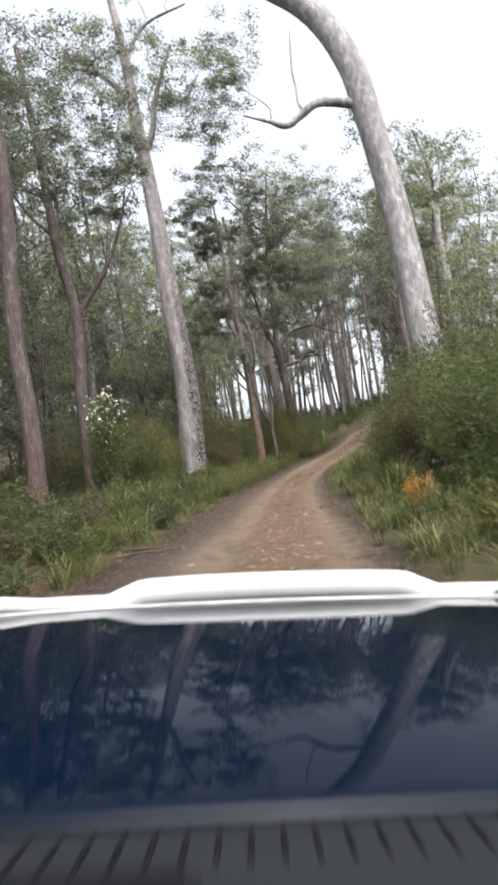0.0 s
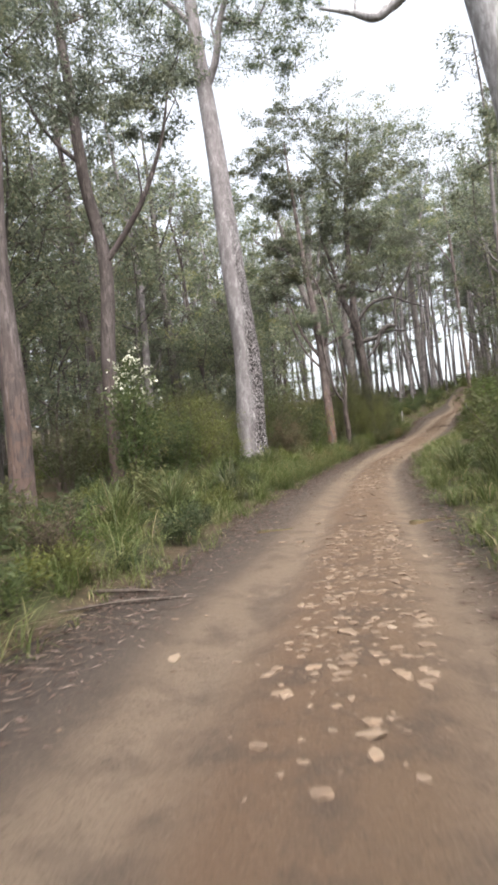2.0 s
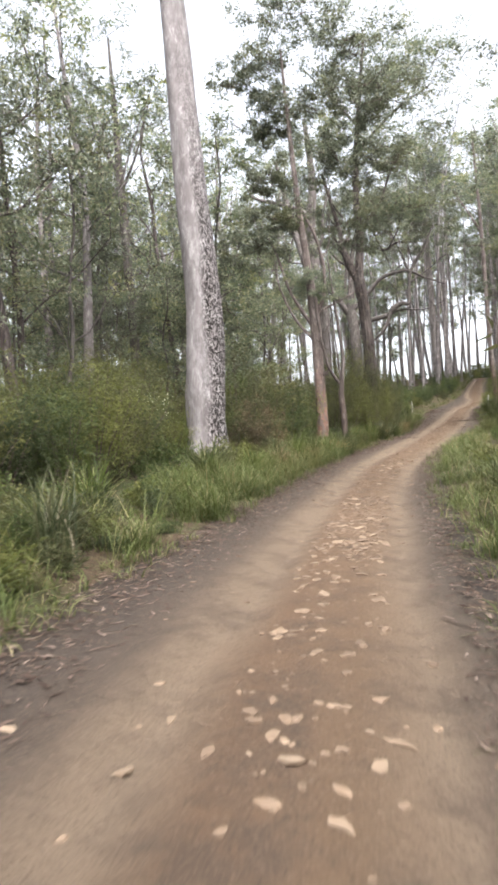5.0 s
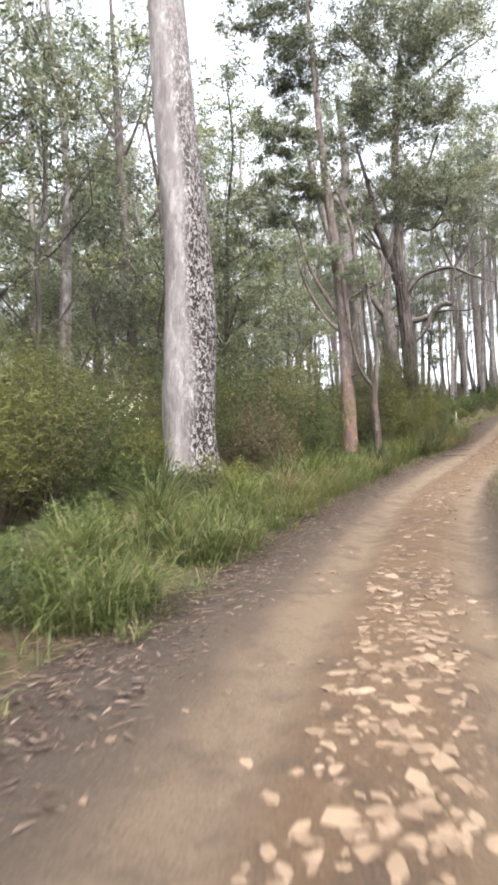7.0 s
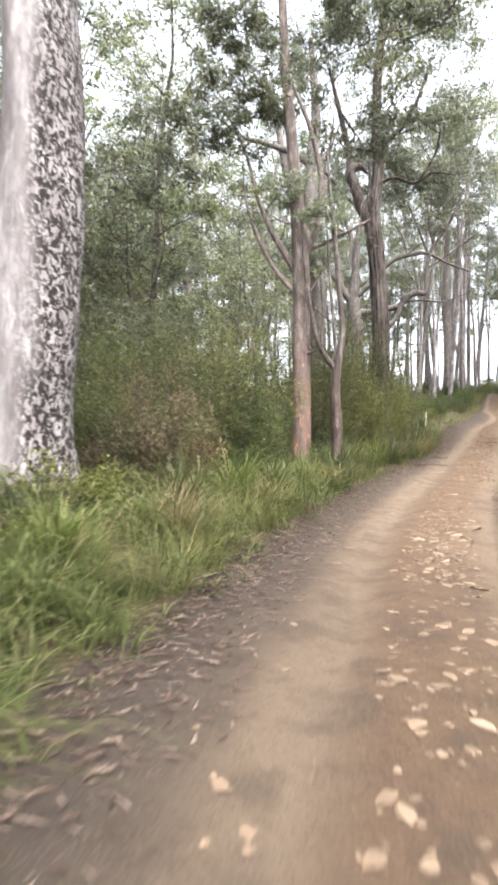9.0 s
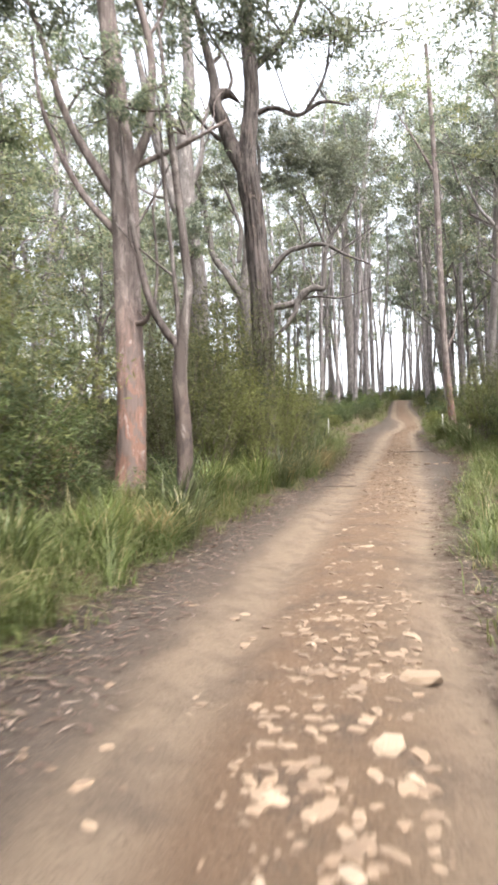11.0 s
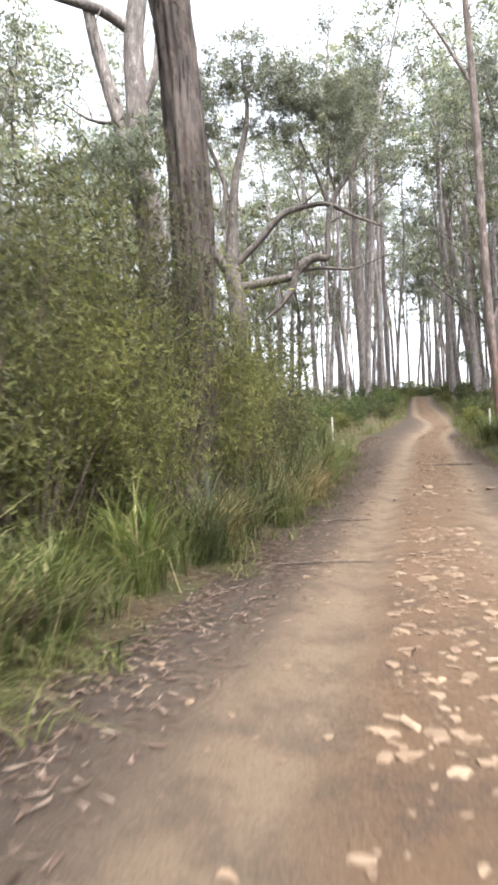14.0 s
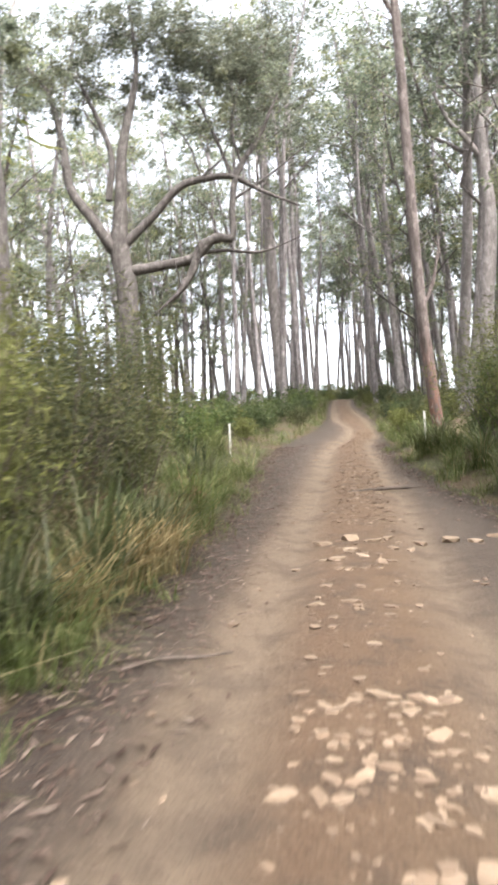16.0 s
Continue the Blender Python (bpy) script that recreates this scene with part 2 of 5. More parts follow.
def stone_material():
    m, nt, lk, b = material("sandstone", 0.85, 0.25)
    ob = nt.new("ShaderNodeObjectInfo")
    geo = nt.new("ShaderNodeNewGeometry")
    r = math_node(nt, lk, "FRACT", math_node(nt, lk, "ADD", math_node(nt, lk, "MULTIPLY", ob.outputs["Random"], 0.5), math_node(nt, lk, "MULTIPLY", geo.outputs["Random Per Island"], 0.5)))
    col = ramp(nt, lk, r, [(0.0, (0.09, 0.062, 0.043)), (0.4, (0.14, 0.10, 0.07)), (0.75, (0.195, 0.145, 0.104)), (1.0, (0.28, 0.22, 0.165))])
    n = noise_tex(nt, lk, coords(nt, lk), 9, 6, 0.65)
    col = mix(nt, lk, ramp(nt, lk, n, [(0.45, (0, 0, 0)), (0.7, (0.7, 0.7, 0.7))]), col, (0.17, 0.115, 0.075))
    lk.new(col, b.inputs["Base Color"])
    bump(nt, lk, b, n, 0.5, 0.02)
    return m


def plain(name, col, rough=0.5, metal=0.0, spec=0.5, coat=0.0, wear=0.25, scale=30):
    m, nt, lk, b = material(name, rough, spec)
    b.inputs["Metallic"].default_value, b.inputs["Coat Weight"].default_value = metal, coat
    b.inputs["Coat Roughness"].default_value = 0.03
    n = noise_tex(nt, lk, coords(nt, lk), scale, 6, 0.6)
    lk.new(mix(nt, lk, math_node(nt, lk, "MULTIPLY", n, wear), col, tuple(c * 0.55 for c in col)), b.inputs["Base Color"])
    return m


GROUND, ROAD, STONE = ground_material(), road_material(), stone_material()
PUDDLE = plain("muddy_water", (0.16, 0.12, 0.07), 0.04, 0, 0.5, 0.0, 0.3, 3)
STAKE = plain("weathered_white_paint", (0.5, 0.49, 0.46), 0.7, 0, 0.3, 0, 0.5, 12)
PAINT = plain("dark_blue_car_paint", (0.0006, 0.0038, 0.011), 0.015, 0.0, 0.1, 0.0, 0.2, 4)
WHITE_STEEL = plain("white_painted_steel", (0.5, 0.5, 0.5), 0.3, 0, 0.5, 0.4, 0.12, 8)
BLACK_PLASTIC = plain("black_ribbed_plastic", (0.004, 0.0045, 0.0055), 0.7, 0, 0.1, 0, 0.4, 25)
COWL = plain("grey_black_cowl_plastic", (0.011, 0.0125, 0.015), 0.6, 0, 0.2, 0, 0.4, 25)
RUBBER = plain("tyre_rubber", (0.02, 0.02, 0.02), 0.85, 0, 0.2, 0, 0.4, 20)
STEEL = plain("dull_grey_steel", (0.42, 0.42, 0.43), 0.35, 1.0, 0.5, 0, 0.4, 10)
CLOTH = plain("grey_seat_cloth", (0.09, 0.09, 0.095), 0.95, 0, 0.1, 0, 0.3, 60)
LENS = plain("clear_lamp_lens", (0.75, 0.76, 0.78), 0.08, 0.3, 0.6, 1.0, 0.1, 5)
AMBER = plain("black_marker_insert", (0.02, 0.02, 0.024), 0.3, 0, 0.5, 0, 0.1, 5)


# ---- shape helpers ----
def mesh_of(name, verts, faces, mats, smooth=True, index=None):
    """One mesh from an array of vertices and one of quads or triangles, or a list of faces."""
    me = bpy.data.meshes.new(name)
    if isinstance(faces, np.ndarray):
        verts = np.asarray(verts, np.float32)
        n, k = faces.shape
        me.vertices.add(len(verts))
        me.vertices.foreach_set("co", verts.ravel())
        me.loops.add(n * k)
        me.loops.foreach_set("vertex_index", faces.astype(np.int32).ravel())
        me.polygons.add(n)
        me.polygons.foreach_set("loop_start", np.arange(0, n * k, k, dtype=np.int32))
        me.polygons.foreach_set("loop_total", np.full(n, k, np.int32))
        if index is not None:
            me.polygons.foreach_set("material_index", np.asarray(index, np.int32))
        me.update(calc_edges=True)
    else:
        me.from_pydata([tuple(v) for v in verts], [], faces)
    for m in mats if isinstance(mats, (list, tuple)) else [mats]:
        me.materials.append(m)
    me.polygons.foreach_set("use_smooth", np.full(len(me.polygons), smooth))
    me.update()
    return me


def part(name, me, parent, label=""):
    ob = new(name, me)
    ob.parent = parent
    if label:
        ob["label"] = label
    return ob


def part_bm(name, bm, mat, parent, label="", smooth=False):
    me = bpy.data.meshes.new(name)
    bm.to_mesh(me)
    bm.free()
    me.materials.append(mat)
    me.polygons.foreach_set("use_smooth", np.full(len(me.polygons), smooth))
    return part(name, me, parent, label)


def spline(points, n):
    """Catmull-Rom through the given rows, n rows out."""
    p = np.asarray(points, float)
    p = np.vstack([2 * p[0] - p[1], p, 2 * p[-1] - p[-2]])
    t = np.linspace(0, len(p) - 3 - 1e-9, n)
    i, f = t.astype(int), (t % 1)[:, None]
    a, b, c, d = p[i], p[i + 1], p[i + 2], p[i + 3]
    return 0.5 * (2 * b + (c - a) * f + (2 * a - 5 * b + 4 * c - d) * f**2 + (3 * b - a - 3 * c + d) * f**3)


def tube(rows, sides=8, n=None, knots=0.0, r=None, furrows=0.0):
    """A tapered limb along rows of x, y, z, radius: vertices and quads."""
    p = spline(rows, n or max(4, 3 * len(rows)))
    c, rad = p[:, :3], np.maximum(p[:, 3], 0.004)
    d = np.gradient(c, axis=0)
    d /= np.linalg.norm(d, axis=1)[:, None] + 1e-9
    ref = np.where(np.abs(d[:, 2:3]) > 0.9, [[0, 1.0, 0]], [[0, 0, 1.0]]) if np.abs(d[:, 2]).min() < 0.9 else np.tile([[0, 1.0, 0]], (len(d), 1))
    if np.abs(d[:, 2]).min() < 0.9:
        k = np.array([0.31, 0.87, -0.38]) if abs(d[:, 2].mean()) > 0.3 else np.array([0.1, 0.1, 0.99])
        ref = np.tile(k, (len(d), 1))
    s = np.cross(d, ref)
    s /= np.linalg.norm(s, axis=1)[:, None] + 1e-9
    w = np.cross(s, d)
    a = np.linspace(0, 2 * np.pi, sides, endpoint=False)
    wob = np.ones((len(c), sides))
    if knots and r is not None:
        run = np.arange(len(c))[:, None] * 0.35
        wob += 0.8 * knots * (r.random((len(c), sides)) - 0.5) + knots * np.sin(a * 2 + r.random() * 6)[None] * 0.6
        wob += 0.7 * knots * np.sin(3 * a[None] + run + 6 * r.random()) + 0.5 * knots * np.sin(5 * a[None] - 1.7 * run + 6 * r.random())
    if furrows and r is not None:
        drift = np.cumsum(r.normal(size=len(c)))[:, None] * 0.25
        wob += furrows * (np.abs(np.sin(6.5 * a[None] + drift)) + 0.6 * np.abs(np.sin(10 * a[None] - 0.7 * drift + 1.3)) - 0.9) * (0.6 + 0.8 * r.random((len(c), sides)))
    ring = c[:, None] + (rad[:, None] * wob)[..., None] * (np.cos(a)[None, :, None] * s[:, None] + np.sin(a)[None, :, None] * w[:, None])
    v = ring.reshape(-1, 3)
    i, j = np.meshgrid(np.arange(len(c) - 1), np.arange(sides), indexing="ij")
    q = np.stack([i * sides + j, i * sides + (j + 1) % sides, (i + 1) * sides + (j + 1) % sides, (i + 1) * sides + j], -1).reshape(-1, 4)
    return v, q


def joined(pieces):
    vs, qs, n = [], [], 0
    for v, q in pieces:
        vs.append(v)
        qs.append(q + n)
        n += len(v)
    return np.concatenate(vs), np.concatenate(qs)


def leaves(centres, size, r, droop=0.6, width=0.3, up=0.0):
    """Slim three-cornered leaves round the given points, most of them hanging."""
    n = len(centres)
    d = r.normal(size=(n, 3))
    d[:, 2] = d[:, 2] * 0.7 - droop + up
    d /= np.linalg.norm(d, axis=1)[:, None]
    s = np.cross(d, r.normal(size=(n, 3)))
    s /= np.linalg.norm(s, axis=1)[:, None] + 1e-9
    L = size * (0.6 + 0.8 * r.random((n, 1)))
    v = np.stack([centres - s * L * width * 0.35, centres + s * L * width * 0.65 + d * L * 0.3, centres + d * L], 1).reshape(-1, 3)
    return v, np.arange(n * 3).reshape(-1, 3)


def thirds(q):
    """Quads as pairs of triangles."""
    return np.concatenate([q[:, [0, 1, 2]], q[:, [0, 2, 3]]])


def clump(centre, radius, n, r, flat=0.7):
    p = r.normal(size=(n, 3))
    p /= np.linalg.norm(p, axis=1)[:, None]
    p *= (r.random((n, 1)) ** 0.5) * radius * (0.75 + 0.5 * r.random((n, 1)))
    p[:, 2] *= flat
    return centre + p


# ---- the lie of the land ----
PROFILE = np.array([(-80, -4.5), (-10, -1.4), (0, -0.8), (10, -0.3), (16, 0.12), (22.5, 0.43), (29, 0.8), (35.4, 1.16), (40, 1.5), (46, 2.1), (51, 2.6), (57, 3.3),
                    (64, 4.3), (76, 6.2), (91, 8.8), (106, 11.3), (113, 12), (123, 12), (161, 8.1), (261, 4.1), (600, 0)])
EDGES = np.array([(-80, -3, 1.6), (-10, -1.4, 3.2), (0, -1.3, 3.2), (10, -1.5, 3.05), (15, -1.1, 2.95), (20, -1.25, 2.9), (25, -1.05, 2.95), (30, -0.75, 3.2), (35, -0.5, 3.4),
                  (40, 0.15, 4.1), (43, 0.6, 4.75), (46, 1.5, 5.4), (48, 2.05, 6.1), (50, 2.45, 6.8), (53, 3.1, 7.8), (56, 3.6, 8.05), (61, 4.35, 8.3), (65, 4.85, 8.9), (69, 5.9, 9.6), (74, 7.8, 10.7), (81, 9.5, 12), (91, 11.2, 13.3),
                  (106, 14.2, 16.2), (114, 14.3, 16.3), (126, 12, 14), (161, 5, 7), (600, -80, -78)])


def smooth_interp(y, xs, vs):
    return sum(np.interp(np.asarray(y, float) + o, xs, vs) for o in (-2, -1, 0, 1, 2)) / 5


def edge(y):
    return smooth_interp(y, EDGES[:, 0], EDGES[:, 1]), smooth_interp(y, EDGES[:, 0], EDGES[:, 2])


TAN = np.array([(-80, -1.5, 1.2), (0, 0, 2.9), (10, 0, 2.85), (15, 0.35, 2.5), (20, 0.3, 2.3), (28, 0.4, 2.4), (35, 0.8, 3), (40, 1.4, 3.8), (44, 2.3, 4.8), (49, 3.2, 5.6), (55, 4.45, 6.75),
                (61, 5.75, 7.9), (67, 7.0, 8.8), (71, 8.6, 10.0), (76, 9.6, 11.6), (79, 9.4, 11.8), (84, 10.3, 12.2), (91, 11.5, 13.1), (106, 14.25, 16.1), (126, 12.1, 13.9), (161, 5.1, 6.9), (600, -79, -77)])


def track(x, y):
    """Where a place lies across the track: 0 and 1 its edges, 0.34 and 0.9 the edges of the driven tan strip."""
    lo, hi = edge(y)
    tl, tr = smooth_interp(y, TAN[:, 0], TAN[:, 1]), smooth_interp(y, TAN[:, 0], TAN[:, 2])
    tl, tr = np.maximum(tl, lo + 0.05), np.minimum(tr, hi - 0.05)
    return np.where(x < tl, 0.34 * (x - lo) / (tl - lo), np.where(x < tr, 0.34 + 0.56 * (x - tl) / (tr - tl), 0.9 + 0.1 * (x - tr) / (hi - tr)))


def wave(x, y, f, s=0.0):
    return (np.sin(x * f + 1.3 * s) * np.cos(y * f * 1.13 + s) + 0.5 * np.sin(x * f * 2.3 + y * f * 1.7 + 2 * s) + 0.3 * np.cos(y * f * 3.9 - x * f * 3.1 + s)) / 1.8


def height(x, y):
    x, y = np.asarray(x, float), np.asarray(y, float)
    lo, hi = edge(y)
    out = np.maximum(np.maximum(lo - x, x - hi), 0)
    u = np.clip((x - lo) / (hi - lo), 0, 1)
    k = track(np.clip(x, lo + 0.01, hi - 0.01), y)
    z = smooth_interp(y, PROFILE[:, 0], PROFILE[:, 1])
    bank = np.clip(out / 1.4, 0, 1)
    z = z + 0.22 * bank * bank * (3 - 2 * bank) + 0.025 * np.minimum(out, 50) + 0.14 * np.minimum(out / 2.5, 1) * wave(x, y, 0.7)
    ruts = np.exp(-((k - 0.44) / 0.06) ** 2) + np.exp(-((k - 0.82) / 0.06) ** 2)
    return z + np.where(out > 0, 0, -0.075 * ruts + 0.035 * np.sin(np.pi * u) + 0.008 * np.sin(2.1 * x + 0.8 * y + 1.7 * np.sin(0.53 * y + 1.1 * x)) + 0.005 * np.sin(3.7 * x - 1.9 * y + 2.1 * np.sin(0.9 * x + 0.41 * y))) * np.sin(np.pi * np.clip(u, 0, 1)) ** 0.3


def sheet(name, ys, columns, mat):
    """A sheet on rows ys, its columns a function of y."""
    xs = np.stack([columns(y) for y in ys])
    yy = np.repeat(ys[:, None], xs.shape[1], 1)
    v = np.stack([xs, yy, height(xs, yy)], -1).reshape(-1, 3)
    n, m = xs.shape
    i, j = np.meshgrid(np.arange(n - 1), np.arange(m - 1), indexing="ij")
    q = np.stack([i * m + j, i * m + j + 1, (i + 1) * m + j + 1, (i + 1) * m + j], -1).reshape(-1, 4)
    me = mesh_of(name, v, q, mat)
    return new(name, me), xs


ROWS_Y = np.concatenate([np.linspace(-80, 2, 24, endpoint=False), np.linspace(2, 70, 340, endpoint=False), np.linspace(70, 130, 100, endpoint=False), np.linspace(130, 600, 30)])
FAR = np.concatenate([np.linspace(0, 3, 13), np.linspace(3.6, 20, 20), np.linspace(23, 80, 14), np.array([110, 160, 240, 400, 800])])
across = np.linspace(0, 1, 45)
road, road_x = sheet("road", ROWS_Y, lambda y: edge(y)[0] + (edge(y)[1] - edge(y)[0]) * across, ROAD)
a = road.data.attributes.new("across", "FLOAT", "POINT")
a.data.foreach_set("value", np.clip(track(road_x, np.repeat(ROWS_Y[:, None], road_x.shape[1], 1)), 0, 1).ravel().astype(np.float32))
tagged(road, "rutted brown earth forest track with pale wheel tracks", "track", kind="structure")
for side, cols in (("ground", lambda y: edge(y)[0] - FAR[::-1]), ("ground", lambda y: edge(y)[1] + FAR)):
    g, _ = sheet(side, ROWS_Y, cols, GROUND)
    tagged(g, "leaf-strewn forest floor beside the track", "forest floor", kind="structure")


# ---- trees ----
def thing(name, label, category, group="", at=(0, 0, 0)):
    ob = tagged(new(name), label, category, group)
    ob.location = at
    ob.empty_display_size = 0.3
    return ob


def flare(rows, foot=1.35):
    """Adds a spreading foot to a trunk's rows, from below the soil."""
    x, y, z, w = rows[0]
    nx, ny, nz, nw = rows[1]
    f = min(0.9, (nz - z) * 0.4) / (nz - z)
    return [(x, y, z - 0.5, w * foot * 1.08), (x, y, z + 0.1, w * foot), (x + (nx - x) * f, y + (ny - y) * f, z + (nz - z) * f, w), *rows[1:]]


def twigs_and_leaves(ends, r, size, per, spread, twig=0.02, droop=0.55, width=0.3, sprays=4, tight=1.0):
    """Tufts of hanging leaves on thin twigs round the ends of limbs, domed on top: the twigs, then the leaves."""
    wood, cents = [], []
    for e, rad in ends:
        for k in range(sprays):
            off = r.normal(size=3) * spread * rad
            off[2] = abs(off[2]) * 0.6 - 0.12 * rad
            c = np.asarray(e) + off
            if k % 2 == 0:
                wood.append(tube([(*e, twig), (*(np.asarray(e) + off * 0.5 + (0, 0, 0.15 * rad)), twig * 0.7), (*c, twig * 0.4)], 3, 3 if twig > 0.02 else 2))
            cents.append(clump(c, tight * rad * (0.24 + 0.24 * r.random()), per, r, 0.62))
    lv = leaves(np.concatenate(cents), size, r, droop, width)
    return wood, lv


def crown_mesh(name, wood, lv, leaf_mat):
    wv, wq = joined(wood)
    v, q = joined([(wv, thirds(wq)), lv])
    idx = np.ones(len(q), np.int32)
    idx[: len(q) - len(lv[1])] = 0
    return mesh_of(name, v, q, [TWIG, leaf_mat], True, idx)


def grow(seed, tall, r0, first, spread, limbs, clump_r, lean=0.045, wig=0.85):
    """A forest eucalypt: a slender trunk and rising limbs that fork once. Rows for the trunk and the limbs, and limb ends."""
    r = np.random.default_rng(seed)
    n = 7
    dx, dy = r.normal(size=2) * lean
    walkx, walky = np.cumsum(r.normal(size=n)) * wig * 0.5, np.cumsum(r.normal(size=n)) * wig * 0.5
    f = np.linspace(0, 1, n)
    rows = [(dx * tall * f[i] + walkx[i] * f[i], dy * tall * f[i] + walky[i] * f[i], tall * f[i], r0 * (1 - 0.78 * f[i])) for i in range(n)]
    tr = spline(rows, 40)
    arms, ends = [], [((rows[-1][0], rows[-1][1], rows[-1][2]), clump_r)]
    for k in range(limbs):
        h = first + (0.97 - first) * (k + 0.6 * r.random()) / limbs
        s = tr[min(39, int(h * 39))]
        ang = k * 2.4 + r.random() * 1.2
        reach = spread * (1.15 - 0.7 * (h - first) / (1 - first)) * (0.7 + 0.6 * r.random())
        dirv = np.array([np.cos(ang), np.sin(ang)])
        rise = reach * (0.5 + 0.8 * r.random())
        w = s[3] * (0.35 + 0.15 * r.random())
        p = lambda q, up: (s[0] + dirv[0] * reach * q + r.normal() * 0.12 * reach, s[1] + dirv[1] * reach * q + r.normal() * 0.12 * reach, s[2] + rise * up)
        a1, a2, a3 = p(0.35, 0.25), p(0.7, 0.65), p(1.0, 1.0)
        arms.append([(s[0], s[1], s[2], w), (*a1, w * 0.8), (*a2, w * 0.5), (*a3, w * 0.22)])
        ends.append((a3, clump_r))
        if r.random() < 0.45:
            ends.append((a2, clump_r * 0.7))
        side = np.array([-dirv[1], dirv[0]]) * r.choice([-1, 1])
        b = (a1[0] + side[0] * reach * 0.45 + dirv[0] * reach * 0.3, a1[1] + side[1] * reach * 0.45 + dirv[1] * reach * 0.3, a1[2] + rise * 0.55)
        arms.append([(*a1, w * 0.55), ((a1[0] + b[0]) / 2, (a1[1] + b[1]) / 2, (a1[2] + b[2]) / 2 + 0.12, w * 0.42), (*b, w * 0.18)])
        ends.append((b, clump_r * 0.9))
    return rows, arms, ends, r


def forest_tree(seed, tall, r0, first, spread, limbs, clump_r, bark_mat, leaf_mat, leaf=0.225, per=27, sprays=7, **more):
    """A whole tree of the stand, at the origin, to be copied."""
    rows, arms, ends, r = grow(seed, tall, r0, first, spread, limbs, clump_r, **more)
    t = thing("eucalyptus_tree", "slender eucalyptus with grey-brown bark and airy crown", "tree", "trees of the forest stand")
    v, q = joined([tube(flare(rows), 8, 16, 0.06, r)] + [tube(x, 4, 5) for x in arms])
    part("trunk", mesh_of("trunk", v, q, bark_mat), t)
    wood, lv = twigs_and_leaves(ends, r, leaf, per, 0.62, 0.016, 0.6, 0.4, sprays, 1.25)
    part("crown", crown_mesh("crown", wood, lv, leaf_mat), t)
    return t


def hero_tree(name, label, base, trunk, bark_mat, limbs=(), crown=(), leaf_mat=None, seed=1, leaf=0.2, per=90, sprays=5, sides=16, foot=1.35, knots=0.07, droop=0.7, rings=None, furrows=0.0):
    """A tree with a trunk of its own. trunk, limbs: rows of x, y, z, radius in the world; crown: rows of x, y, z, clump radius."""
    r = np.random.default_rng(seed)
    bx, by = base
    bz = float(height(bx, by))
    t = thing(name, label, "tree", at=(bx, by, bz))
    loc = lambda rows: [(x - bx, y - by, z - bz, w) for x, y, z, w in rows]
    rows = [(bx, by, bz, trunk[0][3]), *trunk]
    v, q = tube(flare(loc(rows), foot), sides, rings or 40, knots, r, furrows)
    part("trunk", mesh_of("trunk", v, q, bark_mat), t)
    for l in limbs:
        v, q = tube(loc(l), 8, 6 * len(l), 0.1, r)
        part("limb", mesh_of("limb", v, q, bark_mat), t)
    for i, l in enumerate(limbs[:7]):
        for f in (0.45, 0.8):
            k = f * (len(l) - 1)
            s0, s1, g = l[int(k)], l[min(int(k) + 1, len(l) - 1)], k % 1
            x, y, z, w = [u + (v - u) * g for u, v in zip(s0, s1)]
            if w < 0.035:
                continue
            w = min(0.45 * w, 0.07)
            step = np.array([r.normal() * 0.5, r.normal() * 0.4, 0.75])
            at, rows = np.array([x, y, z]), []
            for j in range(6):
                rows.append((*at, w * (1 - 0.16 * j)))
                step = 0.7 * step + np.array([r.normal() * 0.35, r.normal() * 0.25, 0.2 + 0.25 * r.random()])
                at = at + step * (0.35 + 3.0 * w)
            v, q = tube(loc(rows), 6, 14, 0.12, r)
            part("branch", mesh_of("branch", v, q, bark_mat), t)
    if len(crown):
        wood, lv = twigs_and_leaves([((x - bx, y - by, z - bz), w) for x, y, z, w in crown], r, leaf * 0.85, int(per * 1.3), 0.9, 0.02, droop, 0.32, sprays, 1.6)
        part("crown", crown_mesh("crown", wood, lv, leaf_mat or LEAF_GUM), t)
    return t


def cloud_of(cx, cy, cz, rx, ry, rz, n, rad, seed):
    """Clump places spread through an ellipsoid."""
    r = np.random.default_rng(seed)
    p = r.normal(size=(n, 3))
    p /= np.linalg.norm(p, axis=1)[:, None]
    p *= r.random((n, 1)) ** 0.4
    return [(cx + a * rx, cy + b * ry, cz + c * rz, rad * (0.7 + 0.6 * r.random())) for a, b, c in p]


